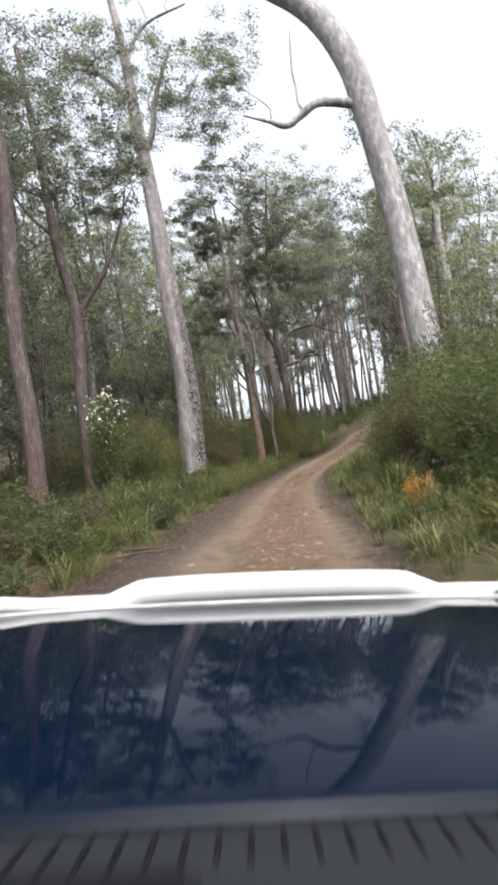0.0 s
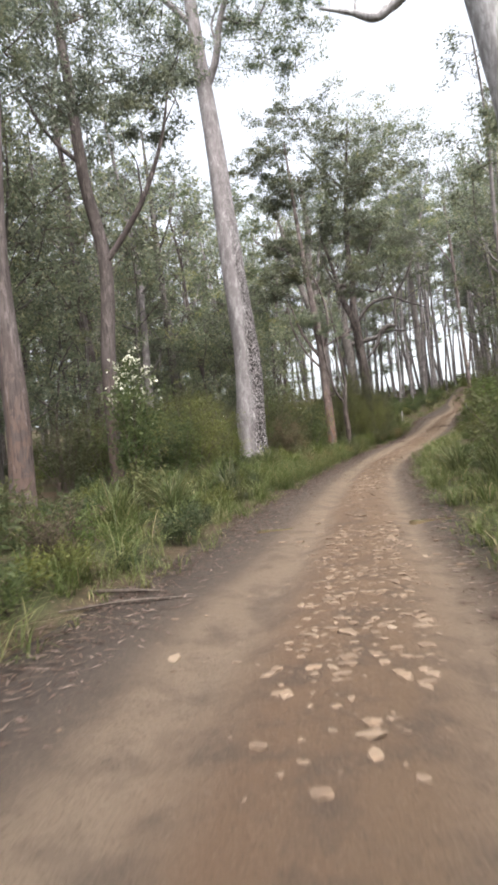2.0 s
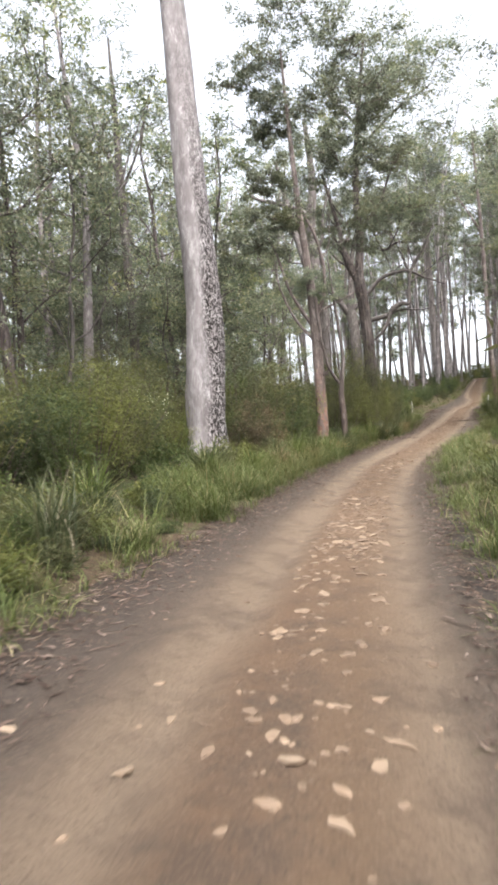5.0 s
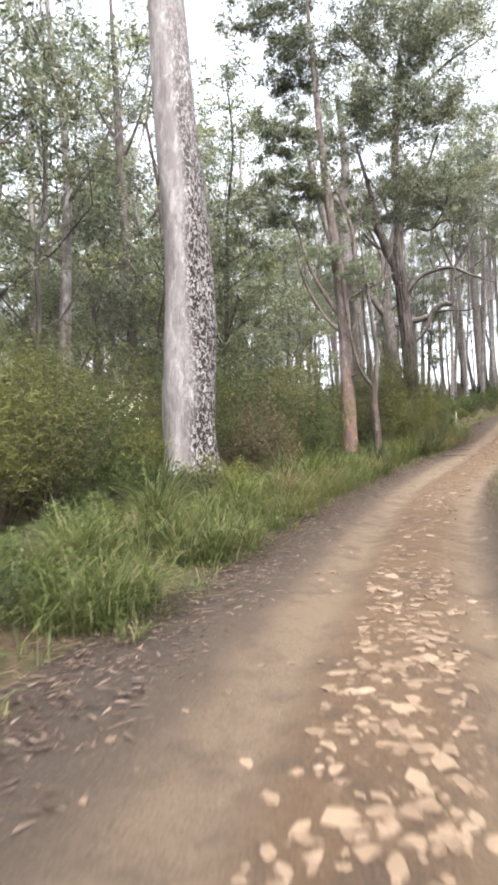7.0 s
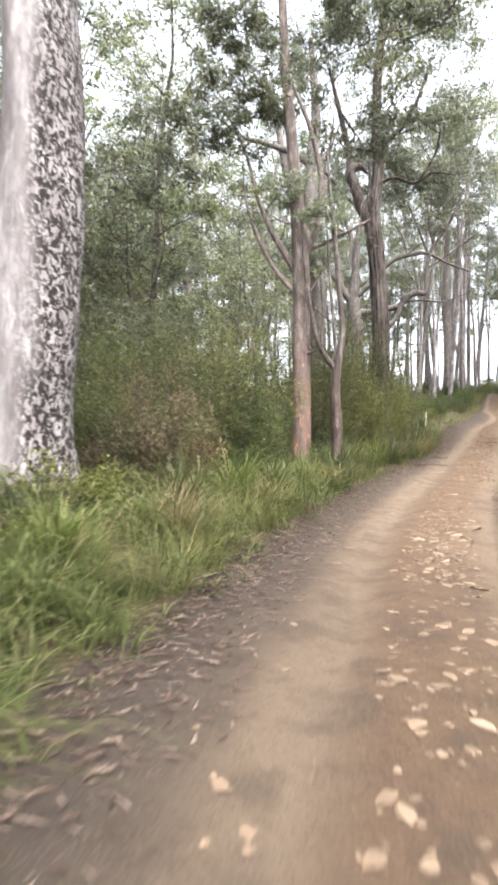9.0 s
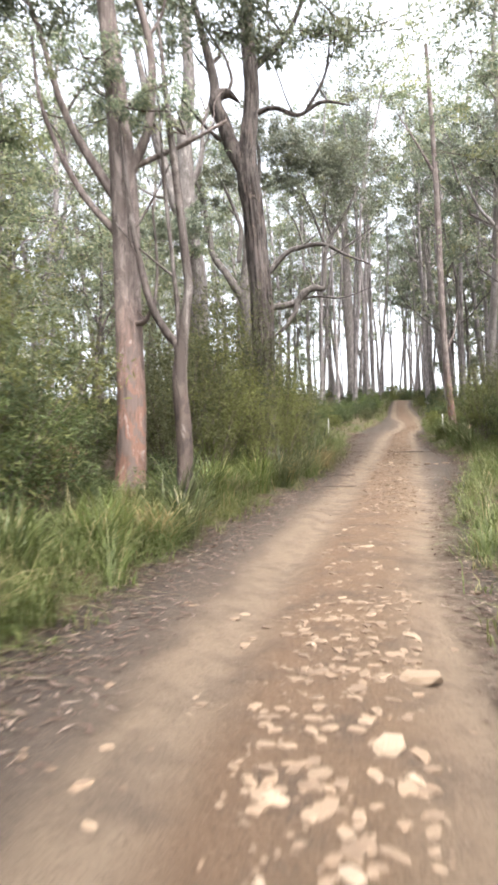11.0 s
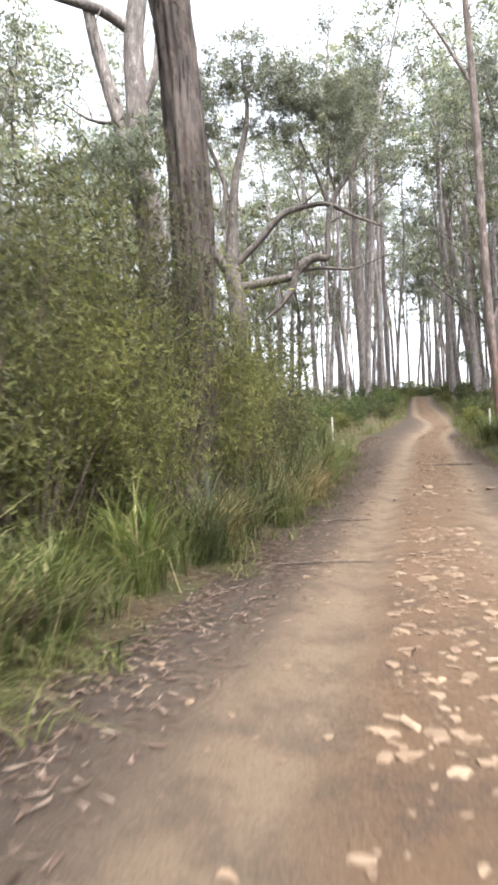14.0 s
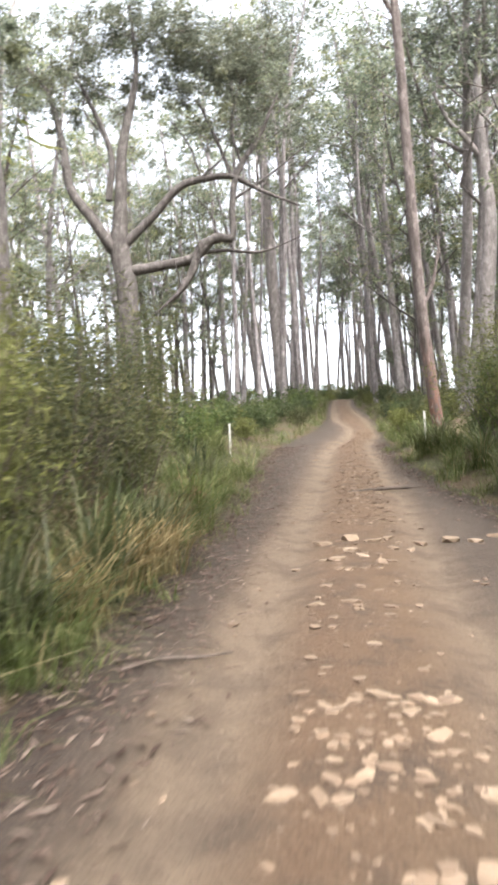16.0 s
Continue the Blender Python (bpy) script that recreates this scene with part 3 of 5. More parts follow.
# the great spotted trunk beside the track
hero_tree("spotted_gum", "massive pale grey gum trunk flecked with dark bark", (-3.82, 34.1),
          [(-3.8, 34.1, 4.0, 0.64), (-3.74, 34.1, 7.0, 0.57), (-3.96, 34.1, 10.4, 0.51), (-4.28, 34.1, 16.0, 0.42), (-4.65, 34.1, 21.2, 0.33), (-5.0, 34.1, 26.2, 0.24), (-5.6, 34.2, 30.5, 0.12)],
          BARK_SPOT, [[(-4.5, 34.1, 19.2, 0.2), (-3.8, 34.0, 20.8, 0.17), (-3.4, 34, 22.6, 0.14), (-2.2, 33.6, 25, 0.08)],
                      [(-4.75, 34.1, 22.5, 0.16), (-6.2, 34, 24.2, 0.12), (-7.8, 33.6, 24.8, 0.05)],
                      [(-4.9, 34.1, 25, 0.14), (-3.6, 34.4, 27, 0.1), (-1.2, 34.2, 27.6, 0.05)],
                      [(-3.4, 34, 22.6, 0.1), (-2.0, 34.6, 22.4, 0.07), (-1.0, 34.4, 23.6, 0.04)]],
          cloud_of(-5.6, 34, 23.0, 4.6, 3.0, 4.6, 34, 1.1, 3) + cloud_of(-0.6, 34, 22.4, 2.4, 2, 3.6, 26, 0.9, 4), LEAF_BLUE, 3, 0.2, 85, 4, 24, 1.45, 0.05, rings=70)

# the bent grey gum with one bare arm
hero_tree("leaning_grey_gum", "thick smooth grey gum bending over the track", (7.0, 24.0),
          [(6.85, 24, 4.5, 0.60), (6.62, 24, 8.0, 0.53), (6.35, 24, 11, 0.50), (6.05, 24, 13.4, 0.50), (5.65, 24, 15.7, 0.50), (4.7, 24, 17.8, 0.46), (3.4, 24.1, 19.2, 0.38), (1.0, 24.5, 21.0, 0.26)],
          BARK_GREY, [[(5.9, 24, 14.2, 0.24), (5.2, 24, 14.45, 0.19), (4.2, 24, 14.6, 0.17), (3.5, 24, 14.25, 0.16), (2.95, 23.8, 13.85, 0.14), (2.3, 23.8, 14.15, 0.09), (1.4, 24, 14.65, 0.03)],
                      [(4.0, 24, 18.7, 0.2), (4.4, 24.4, 21, 0.14), (5.8, 24.8, 24, 0.06)]],
          cloud_of(0.2, 25, 23.5, 3.0, 2.5, 1.6, 8, 1.0, 9), LEAF_BLUE, 5, 0.2, 50, 4, 20, 1.25, 0.05)
hero_tree("peeling_gum", "slim gum with orange-red peeled lower trunk", (6.6, 26.2),
          [(6.55, 26.2, 3.5, 0.17), (6.5, 26.2, 6.5, 0.15), (6.9, 26.4, 9.5, 0.1), (7.4, 26.6, 12, 0.05)], BARK_RED, [], cloud_of(7.6, 26.8, 11, 1.6, 1.4, 1.6, 7, 0.7, 12), LEAF_GUM, 6)

# leaning brown tree with a side limb, and the reddish one by it
hero_tree("brown_gum", "leaning pinkish-brown gum with rising side limb", (-5.35, 22.1),
          [(-5.36, 22.1, 4.7, 0.20), (-5.22, 22.1, 7.4, 0.18), (-5.65, 22.1, 10.0, 0.16), (-5.92, 22.1, 13.5, 0.13), (-6.3, 22, 17.5, 0.08)],
          BARK_PINK, [[(-5.22, 22.1, 7.4, 0.1), (-4.7, 22.1, 8.0, 0.09), (-3.9, 22.1, 9.1, 0.08), (-3.2, 22, 10.6, 0.05), (-2.9, 22, 12, 0.02)],
                      [(-5.7, 22.1, 10.4, 0.08), (-6.6, 22.2, 11.4, 0.05), (-7.4, 22, 13, 0.02)]],
          cloud_of(-6.2, 22, 14.6, 3.6, 2.4, 4.6, 28, 0.9, 21) + cloud_of(-3.2, 22, 12.0, 1.0, 1.2, 1.3, 6, 0.7, 22), LEAF_BLUE, 8, 0.18, 110)
hero_tree("reddish_gum", "reddish-brown gum with peeling lower bark", (-4.65, 16.0),
          [(-4.65, 16, 2.7, 0.22), (-4.8, 16, 5.8, 0.19), (-4.65, 16, 9.6, 0.16), (-4.9, 16, 13, 0.11), (-5.3, 16, 16, 0.06)], BARK_PINK,
          [[(-4.7, 16, 7.8, 0.08), (-5.3, 16, 9.3, 0.06), (-5.9, 16.2, 11, 0.02)]], cloud_of(-5.4, 16.4, 10.6, 1.8, 1.6, 2.2, 14, 0.75, 31), LEAF_BLUE, 9, 0.15, 120)

# the red fork-trunked tree, its crown in separate domes, and its slim neighbour
RED_DOMES = []
for i, (dx, dz, q) in enumerate(((-0.8, 21.9, 1.5), (-2.7, 21.0, 1.2), (1.1, 20.1, 1.4), (-1.4, 18.6, 1.7), (-3.4, 17.6, 1.3), (1.4, 17.4, 1.5), (2.1, 14.8, 1.2),
                                 (-0.3, 15.2, 1.3), (-3.9, 11.6, 1.6), (-1.7, 12.8, 1.0), (1.5, 12.0, 1.2), (-2.7, 13.8, 1.2), (-3.6, 19.6, 1.2), (3.0, 18.6, 1.1))):
    RED_DOMES += cloud_of(dx, 43.6 + 0.9 * math.sin(i * 2.1), dz, q, q, 0.6 * q, int(5.5 * q), 0.8, 400 + i)
hero_tree("red_gum", "red-brown gum forking into a pale stem and dark thin stem", (-0.95, 43.6),
          [(-0.92, 43.6, 3.4, 0.27), (-0.98, 43.6, 5.6, 0.25), (-1.02, 43.6, 8.0, 0.25), (-1.2, 43.6, 10.2, 0.19), (-1.5, 43.6, 13.0, 0.15), (-1.72, 43.6, 16.1, 0.12), (-2.0, 43.6, 21, 0.05)],
          BARK_RED, [[(-0.95, 43.6, 8.1, 0.12), (-0.55, 43.6, 9.1, 0.09), (-0.5, 43.6, 10.4, 0.08), (-0.8, 43.6, 11.8, 0.07), (-1.25, 43.6, 12.9, 0.05), (-1.7, 44, 14.2, 0.02)],
                     [(-1.1, 43.6, 7.6, 0.1), (-1.7, 43.6, 8.6, 0.08), (-2.2, 43.6, 9.6, 0.06), (-2.7, 43.6, 11.3, 0.045), (-3.3, 43.6, 12.6, 0.02)],
                     [(-1.0, 43.6, 6.9, 0.08), (-1.9, 43.7, 8.0, 0.06), (-2.6, 43.7, 9.6, 0.04), (-2.8, 43.7, 11, 0.02)],
                     [(-0.85, 43.6, 8.3, 0.06), (0.1, 43.6, 8.7, 0.045), (0.9, 43.6, 9.1, 0.03)],
                     [(-0.85, 43.5, 5.35, 0.05), (-0.6, 43.4, 5.4, 0.045), (-0.42, 43.3, 5.75, 0.02)]],
          RED_DOMES, LEAF_GUM, 14, 0.21, 80, 5, 14, 1.3, 0.08)
hero_tree("slim_gum", "slim pinkish gum dividing into three upright stems", (0.08, 43.2),
          [(0.09, 43.2, 3.3, 0.14), (0.03, 43.2, 4.2, 0.135), (0.06, 43.2, 4.75, 0.11), (0.14, 43.2, 5.45, 0.085), (0.2, 43.2, 5.9, 0.08), (0.16, 43.2, 6.4, 0.075), (0.01, 43.2, 7.9, 0.07), (-0.15, 43.2, 9.4, 0.05), (-0.3, 43.2, 11, 0.02)], BARK_PATCHY,
          [[(0.03, 43.2, 4.6, 0.09), (0.0, 43.2, 4.87, 0.085), (-0.19, 43.2, 5.1, 0.075), (-0.41, 43.2, 5.5, 0.07), (-0.57, 43.2, 6.0, 0.065), (-0.8, 43.2, 7.2, 0.05), (-1.0, 43.2, 9.0, 0.03)],
           [(0.03, 43.2, 4.9, 0.06), (0.01, 43.2, 5.45, 0.05), (-0.06, 43.2, 6.25, 0.04), (-0.19, 43.2, 7.6, 0.035), (-0.3, 43.2, 9.4, 0.02)],
           [(-0.41, 43.2, 5.5, 0.035), (-0.35, 43.2, 6.3, 0.028), (-0.42, 43.2, 7.4, 0.02)]],
          cloud_of(-0.7, 43.4, 9.6, 1.3, 1.4, 1.6, 11, 0.55, 51), LEAF_BLUE, 15, 0.11, 90)

# the dark furrowed tree and the pale forked tree behind it
hero_tree("dark_ironbark", "dark furrowed tree forking into twisted heavy limbs", (1.28, 50.0),
          [(1.26, 50, 7.0, 0.31), (1.1, 50, 9.8, 0.295), (0.92, 50, 11.3, 0.30), (0.98, 50, 12.3, 0.23), (1.1, 50, 13.8, 0.21), (1.0, 50, 16.5, 0.17), (1.4, 50, 21, 0.12), (1.9, 50, 25, 0.04)],
          BARK_DARK, [[(0.92, 50, 11.2, 0.25), (0.5, 50, 12.0, 0.23), (0.24, 50, 12.8, 0.21), (0.06, 50, 13.4, 0.2), (0.4, 50, 13.6, 0.13), (0.75, 50, 13.3, 0.02)],
                      [(0.06, 50, 13.3, 0.15), (-0.1, 50, 14.6, 0.12), (-0.8, 49.9, 17.5, 0.05)],
                      [(1.05, 50, 12.9, 0.09), (1.7, 50, 13.1, 0.065), (2.4, 50, 12.85, 0.06), (3.1, 50, 13.2, 0.05), (3.9, 50, 13.05, 0.02)],
                      [(2.6, 50, 12.9, 0.05), (3.2, 50, 14.0, 0.04), (3.4, 50, 15.4, 0.02)],
                      [(1.05, 50, 14.2, 0.12), (2.2, 50.1, 15.4, 0.08), (3.0, 50.1, 17.4, 0.04)],
                      [(0.95, 50, 12.0, 0.08), (0.1, 50, 12.3, 0.06), (-0.9, 49.8, 13.4, 0.03)],
                      [(1.2, 50, 18.5, 0.1), (3.2, 50.4, 20.6, 0.07), (5.4, 50.6, 22.0, 0.03)], [(1.3, 50, 20, 0.09), (-0.4, 50.4, 22.4, 0.06), (-1.6, 50.4, 24, 0.03)]],
          cloud_of(1.6, 50.2, 17.8, 3.2, 2.6, 2.4, 20, 0.95, 61) + cloud_of(2.4, 50.4, 22.4, 4.6, 3.0, 3.0, 40, 1.1, 64) + cloud_of(3.4, 50.2, 15.0, 1.3, 1.4, 1.0, 6, 0.8, 62) + cloud_of(-1.6, 50, 18.4, 2.0, 2, 1.8, 8, 0.9, 63),
          LEAF_GUM, 16, 0.18, 85, 5, 72, 1.35, 0.05, rings=110, furrows=0.11)
hero_tree("forked_white_gum", "huge pale gum dividing into bare rising limbs", (-2.3, 63.5),
          [(-2.38, 63.5, 12.2, 0.52), (-2.75, 63.5, 14.8, 0.50), (-2.85, 63.5, 17.4, 0.40), (-2.9, 63.5, 20, 0.38), (-2.6, 63.5, 23, 0.3), (-3.0, 63.5, 28, 0.15)], BARK_ASH,
          [[(-2.75, 63.5, 14.6, 0.36), (-3.45, 63.5, 16.6, 0.31), (-4.1, 63.5, 19.0, 0.27), (-4.7, 63.5, 21.6, 0.22), (-5.4, 63.5, 25, 0.12)],
           [(-2.9, 63.5, 20.2, 0.22), (-4.0, 63.3, 21.0, 0.19), (-5.6, 63.2, 21.6, 0.15), (-7.2, 63, 22.2, 0.1), (-8.0, 63, 23.6, 0.04)],
           [(-3.5, 63.5, 16.7, 0.08), (-4.6, 63.4, 16.9, 0.06), (-5.6, 63.3, 17.6, 0.02)],
           [(-2.8, 63.5, 17.0, 0.2), (-2.1, 63.4, 18.4, 0.15), (-1.9, 63.4, 20.4, 0.1), (-1.2, 63.4, 22.5, 0.05)]],
          cloud_of(-2.6, 61.5, 14.0, 2.6, 1.2, 1.0, 12, 0.75, 71) + cloud_of(-4.5, 63.6, 26, 3.6, 2.5, 2.2, 10, 0.9, 72), LEAF_BLUE, 17, 0.22, 100, 4, 16, 1.3, 0.08)

hero_tree("pale_forked_gum", "tall pale gum forking high above the verge shrubs", (15.8, 74.0),
          [(15.85, 74, 10.7, 0.33), (16.3, 74, 14.8, 0.30), (16.25, 74, 18.2, 0.27), (16.2, 74, 20.6, 0.2), (16.6, 74, 25, 0.1)], BARK_PALE,
          [[(16.25, 74, 17.9, 0.16), (15.4, 74, 19.1, 0.12), (14.7, 74, 20.0, 0.1), (13.6, 74, 22.6, 0.04)], [(16.2, 74, 19.6, 0.14), (17.0, 74, 20.6, 0.1), (18.2, 74, 23, 0.04)]],
          cloud_of(16, 74, 24, 4.2, 3, 3, 26, 1.0, 506), LEAF_BLUE, 32, 0.24, 60, 5, 12)

# the tree whose crooked arms reach over the track
hero_tree("crooked_gum", "grey gum with long crooked arms reaching sideways", (-0.3, 77.0),
          [(-0.5, 77.0, 13.4, 0.48), (-0.75, 77.0, 15.4, 0.45), (-0.6, 77.0, 18, 0.30), (-0.4, 77.0, 20.7, 0.24), (0.4, 77.0, 24.5, 0.14), (0.2, 77.0, 28, 0.06)], BARK_BROWN,
          [[(x, y, z, w * 1.08) for x, y, z, w in arm] for arm in [[(-0.8, 77.0, 15.2, 0.3), (-1.9, 77.0, 16.9, 0.26), (-3.0, 77.0, 18.6, 0.22), (-3.3, 77.0, 20.6, 0.18), (-3.9, 77.0, 23.4, 0.1), (-5.0, 77.0, 25, 0.05)],
           [(-1.2, 77.0, 18.0, 0.16), (-1.0, 77.0, 20.4, 0.14), (-2.0, 77.0, 23.2, 0.09), (-3.0, 77.0, 25, 0.04)],
           [(-0.7, 77.0, 15.6, 0.24), (0.8, 77.0, 17.0, 0.2), (2.2, 77.0, 18.5, 0.18), (3.6, 77.0, 18.95, 0.16), (4.9, 77.0, 19.0, 0.14), (6.4, 77.0, 18.2, 0.09), (8.2, 77.0, 17.4, 0.04)],
           [(-0.5, 77.0, 14.4, 0.24), (1.0, 77.0, 14.6, 0.22), (2.7, 77.0, 14.95, 0.2), (3.9, 77.0, 15.9, 0.19), (4.75, 77.0, 15.95, 0.17), (4.85, 77.0, 17.6, 0.15), (5.2, 77.0, 19.2, 0.14), (6.4, 77.0, 21.1, 0.1), (7.4, 77.0, 23.2, 0.04)],
           [(4.3, 77.0, 16.0, 0.19), (3.2, 76.9, 15.5, 0.18), (2.7, 76.9, 14.2, 0.17), (2.0, 76.8, 13.2, 0.12), (1.0, 76.7, 12.3, 0.03)],
           [(2.4, 77.0, 15.0, 0.1), (4.2, 77.3, 15.4, 0.08), (6.2, 77.4, 15.3, 0.06), (8.2, 77.4, 16.0, 0.02)],
           [(4.9, 77.0, 19.0, 0.1), (4.2, 77.0, 21.0, 0.07), (3.4, 77.0, 23, 0.04)], [(5.4, 77.0, 19.6, 0.08), (5.0, 77.0, 21.6, 0.06), (5.6, 77.0, 24, 0.03)],
           [(5.0, 77.0, 17.9, 0.06), (6.6, 77.0, 18.9, 0.05), (8.6, 77.0, 20.4, 0.02)], [(3.4, 77.0, 18.9, 0.05), (2.9, 77.0, 20.6, 0.04), (2.0, 77.0, 22, 0.02)]]],
          cloud_of(-2.6, 77.4, 24.8, 4.6, 2.6, 3.2, 40, 1.0, 81) + cloud_of(5.4, 77.4, 23.6, 4.2, 2.4, 3.0, 34, 0.95, 82) + cloud_of(2.4, 77.2, 26.2, 2.0, 1.6, 1.1, 14, 0.95, 83) + cloud_of(0.4, 77.2, 28.4, 1.8, 1.6, 1.1, 10, 0.95, 84) + cloud_of(5.0, 77, 25.0, 1.8, 1.6, 1.0, 10, 0.95, 85), LEAF_GUM, 18, 0.24, 80, 4, 12, 1.3, 0.08)

# straight stems further up the hill
hero_tree("pale_straight_gum", "tall straight pale gum beside the track", (8.3, 93.0), [(8.25, 93, 11, 0.46), (8.1, 93, 18, 0.42), (7.95, 93, 26.5, 0.36), (7.7, 93, 34, 0.24)], BARK_PALE,
          [[(7.9, 93, 29, 0.15), (9.4, 93, 32, 0.08), (10.4, 93, 35, 0.03)]], cloud_of(8.2, 93, 35, 4, 3, 3, 16, 1.2, 91), LEAF_BLUE, 19, 0.32, 45, 4, 10)
hero_tree("red_footed_gum", "straight slim gum with reddish foot beside the track", (10.3, 65.0), [(10.15, 65, 6.2, 0.19), (9.95, 65, 10, 0.17), (9.85, 65, 17.7, 0.14), (9.6, 65, 25, 0.1)], BARK_RED,
          [[(9.9, 65, 8.6, 0.08), (10.4, 65, 9.6, 0.06), (10.7, 65, 11, 0.02)], [(9.85, 65, 18, 0.08), (8.8, 65, 20, 0.05), (8.0, 65, 21.4, 0.02)]],
          cloud_of(9.6, 65, 22.5, 3, 2.6, 2.6, 16, 1.0, 92), LEAF_GUM, 20, 0.22, 50, 4, 12)
hero_tree("pale_leaning_gum", "pale gum leaning back among shrubs", (-11.8, 60.0), [(-12.3, 60, 8.7, 0.32), (-13.1, 60, 13.2, 0.26), (-14, 60, 18, 0.12)], BARK_PALE, [], cloud_of(-14.3, 60, 17.5, 3, 2.5, 2.5, 12, 1.0, 93), LEAF_GUM, 22, 0.25, 45, 4, 10)
hero_tree("brown_straight_gum", "straight brown-trunked gum in the stand", (-11.4, 47.5), [(-11.5, 47.5, 8.4, 0.27), (-11.9, 47.5, 16.8, 0.22), (-12.1, 47.5, 21.6, 0.15), (-12.3, 47.5, 26, 0.06)], BARK_BROWN,
          [[(-11.95, 47.5, 18, 0.1), (-13.2, 47.5, 20.4, 0.07), (-13.9, 47.5, 23, 0.03)], [(-11.9, 47.5, 17, 0.1), (-10.8, 47.5, 19.4, 0.06), (-10.2, 47.5, 22, 0.03)], [(-11.6, 47.5, 10.5, 0.08), (-10.6, 47.5, 12, 0.05), (-10.3, 47.5, 14, 0.02)]],
          cloud_of(-12, 47.5, 22.5, 4, 3, 3.4, 20, 1.0, 94), LEAF_BLUE, 23, 0.22, 50, 4, 10)
hero_tree("bare_forked_gum", "grey gum with bare forking upper limbs", (13.6, 45.0), [(13.4, 45, 9, 0.3), (13.1, 45, 14.6, 0.25), (13.2, 45, 18, 0.16), (13.9, 45, 21.5, 0.08)], BARK_GREY,
          [[(13.1, 45, 14.4, 0.16), (13.9, 45, 16.2, 0.12), (14.9, 45, 18, 0.06)], [(13.2, 45, 17, 0.1), (12.9, 45, 19, 0.07), (13.0, 45, 21, 0.03)]], cloud_of(14.4, 45, 20.5, 1.8, 1.6, 1.4, 7, 0.8, 95), LEAF_BLUE, 24, 0.22, 45, 4, 10)

# the stand: seven kinds, copied
KINDS = [
    forest_tree(101, 24, 0.24, 0.32, 3.4, 8, 1.35, BARK_STEM_HAZED, LEAF_GUM),
    forest_tree(102, 27, 0.30, 0.38, 4.0, 8, 1.5, BARK_PALE, LEAF_BLUE),
    forest_tree(103, 21, 0.20, 0.28, 3.2, 9, 1.3, BARK_PINK, LEAF_GUM),
    forest_tree(104, 18, 0.17, 0.22, 3.0, 10, 1.25, BARK_BROWN, LEAF_GUM),
    forest_tree(105, 27, 0.22, 0.58, 2.4, 6, 1.2, BARK_STEM_HAZED, LEAF_BLUE, lean=0.025, wig=0.65),
    forest_tree(106, 12, 0.10, 0.16, 2.5, 9, 1.15, BARK_BROWN, LEAF_GUM, 0.17, 35),
    forest_tree(107, 8, 0.08, 0.12, 2.1, 9, 1.0, BARK_PINK, LEAF_GUM, 0.16, 35),
]
SLIM = forest_tree(108, 27, 0.16, 0.46, 2.2, 8, 1.2, BARK_STEM_HAZED, LEAF_GUM, per=22, lean=0.025, wig=0.65)
taken = [(15.8, 74), (-4, 34.1), (7, 24), (-5.35, 22.1), (-4.65, 16), (-0.95, 43.6), (0, 43.2), (1.15, 50), (-2.3, 63.5), (-0.3, 77), (8.3, 93), (10.3, 65), (-11.8, 60), (-11.4, 47.5), (13.6, 45)]


def free(x, y, gap):
    lo, hi = edge(y)
    if lo - 2.2 < x < hi + 2.2:
        return False
    return all((x - a) ** 2 + (y - b) ** 2 > gap * gap for a, b in taken)


CLEAR = [(9.2, 43.5, 1.0), (10.2, 95.0, 3.4), (16.2, 97.0, 2.6), (13.0, 104.0, 2.5)]      # glades that stay free of the stand


def plant(src, x, y, s=1.0, sz=None):
    taken.append((x, y))
    m = Matrix.LocRotScale((x, y, float(height(x, y)) - 0.02), Euler((0.028 * rng.normal(), 0.028 * rng.normal(), rng.random() * 6.28)), (s, s, sz or s))
    if any((x - a) ** 2 + (y - b) ** 2 < c * c for a, b, c in CLEAR):
        return None
    return copy_thing(src, m)


def place_first(k, x, y):
    """The originals themselves stand in the forest too."""
    k.location = (x, y, float(height(x, y)))
    taken.append((x, y))


for k, (x, y) in zip([*KINDS, SLIM], [(-18, 52), (17, 72), (-14, 40), (-15, 34), (16, 84), (-14, 30), (-8.5, 43.5), (11.6, 99)]):
    place_first(k, x, y)

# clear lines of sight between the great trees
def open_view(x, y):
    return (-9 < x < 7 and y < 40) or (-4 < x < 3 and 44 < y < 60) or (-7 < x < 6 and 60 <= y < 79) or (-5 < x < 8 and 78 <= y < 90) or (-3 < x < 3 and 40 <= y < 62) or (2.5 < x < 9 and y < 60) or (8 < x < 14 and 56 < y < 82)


def low_only(x, y):
    """Under the open sky beside the forked pale gum only low trees stand."""
    return 2.5 - 0.46 * (y - 37.8) < x < 1 and 52 < y < 92


def scatter(count, draw, pick, gap):
    n = tries = 0
    while n < count and tries < 6000:
        tries += 1
        x, y = draw()
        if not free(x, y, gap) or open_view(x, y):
            continue
        k = pick(x, y)
        if low_only(x, y) and k not in (5, 6):
            k = 5 if rng.random() < 0.6 else 6
        s = 0.85 + 0.35 * rng.random()
        plant(KINDS[k], float(x), float(y), s, s * (0.92 + 0.2 * rng.random()))
        n += 1


def anywhere():
    y = 26 + 100 * rng.random() ** 0.85
    lo, hi = edge(y)
    return (lo - 3.2 - (0.62 * y + 4) * rng.random() ** 1.2 if rng.random() < 0.6 else hi + 3.0 + (0.28 * y + 4) * rng.random() ** 1.1), y


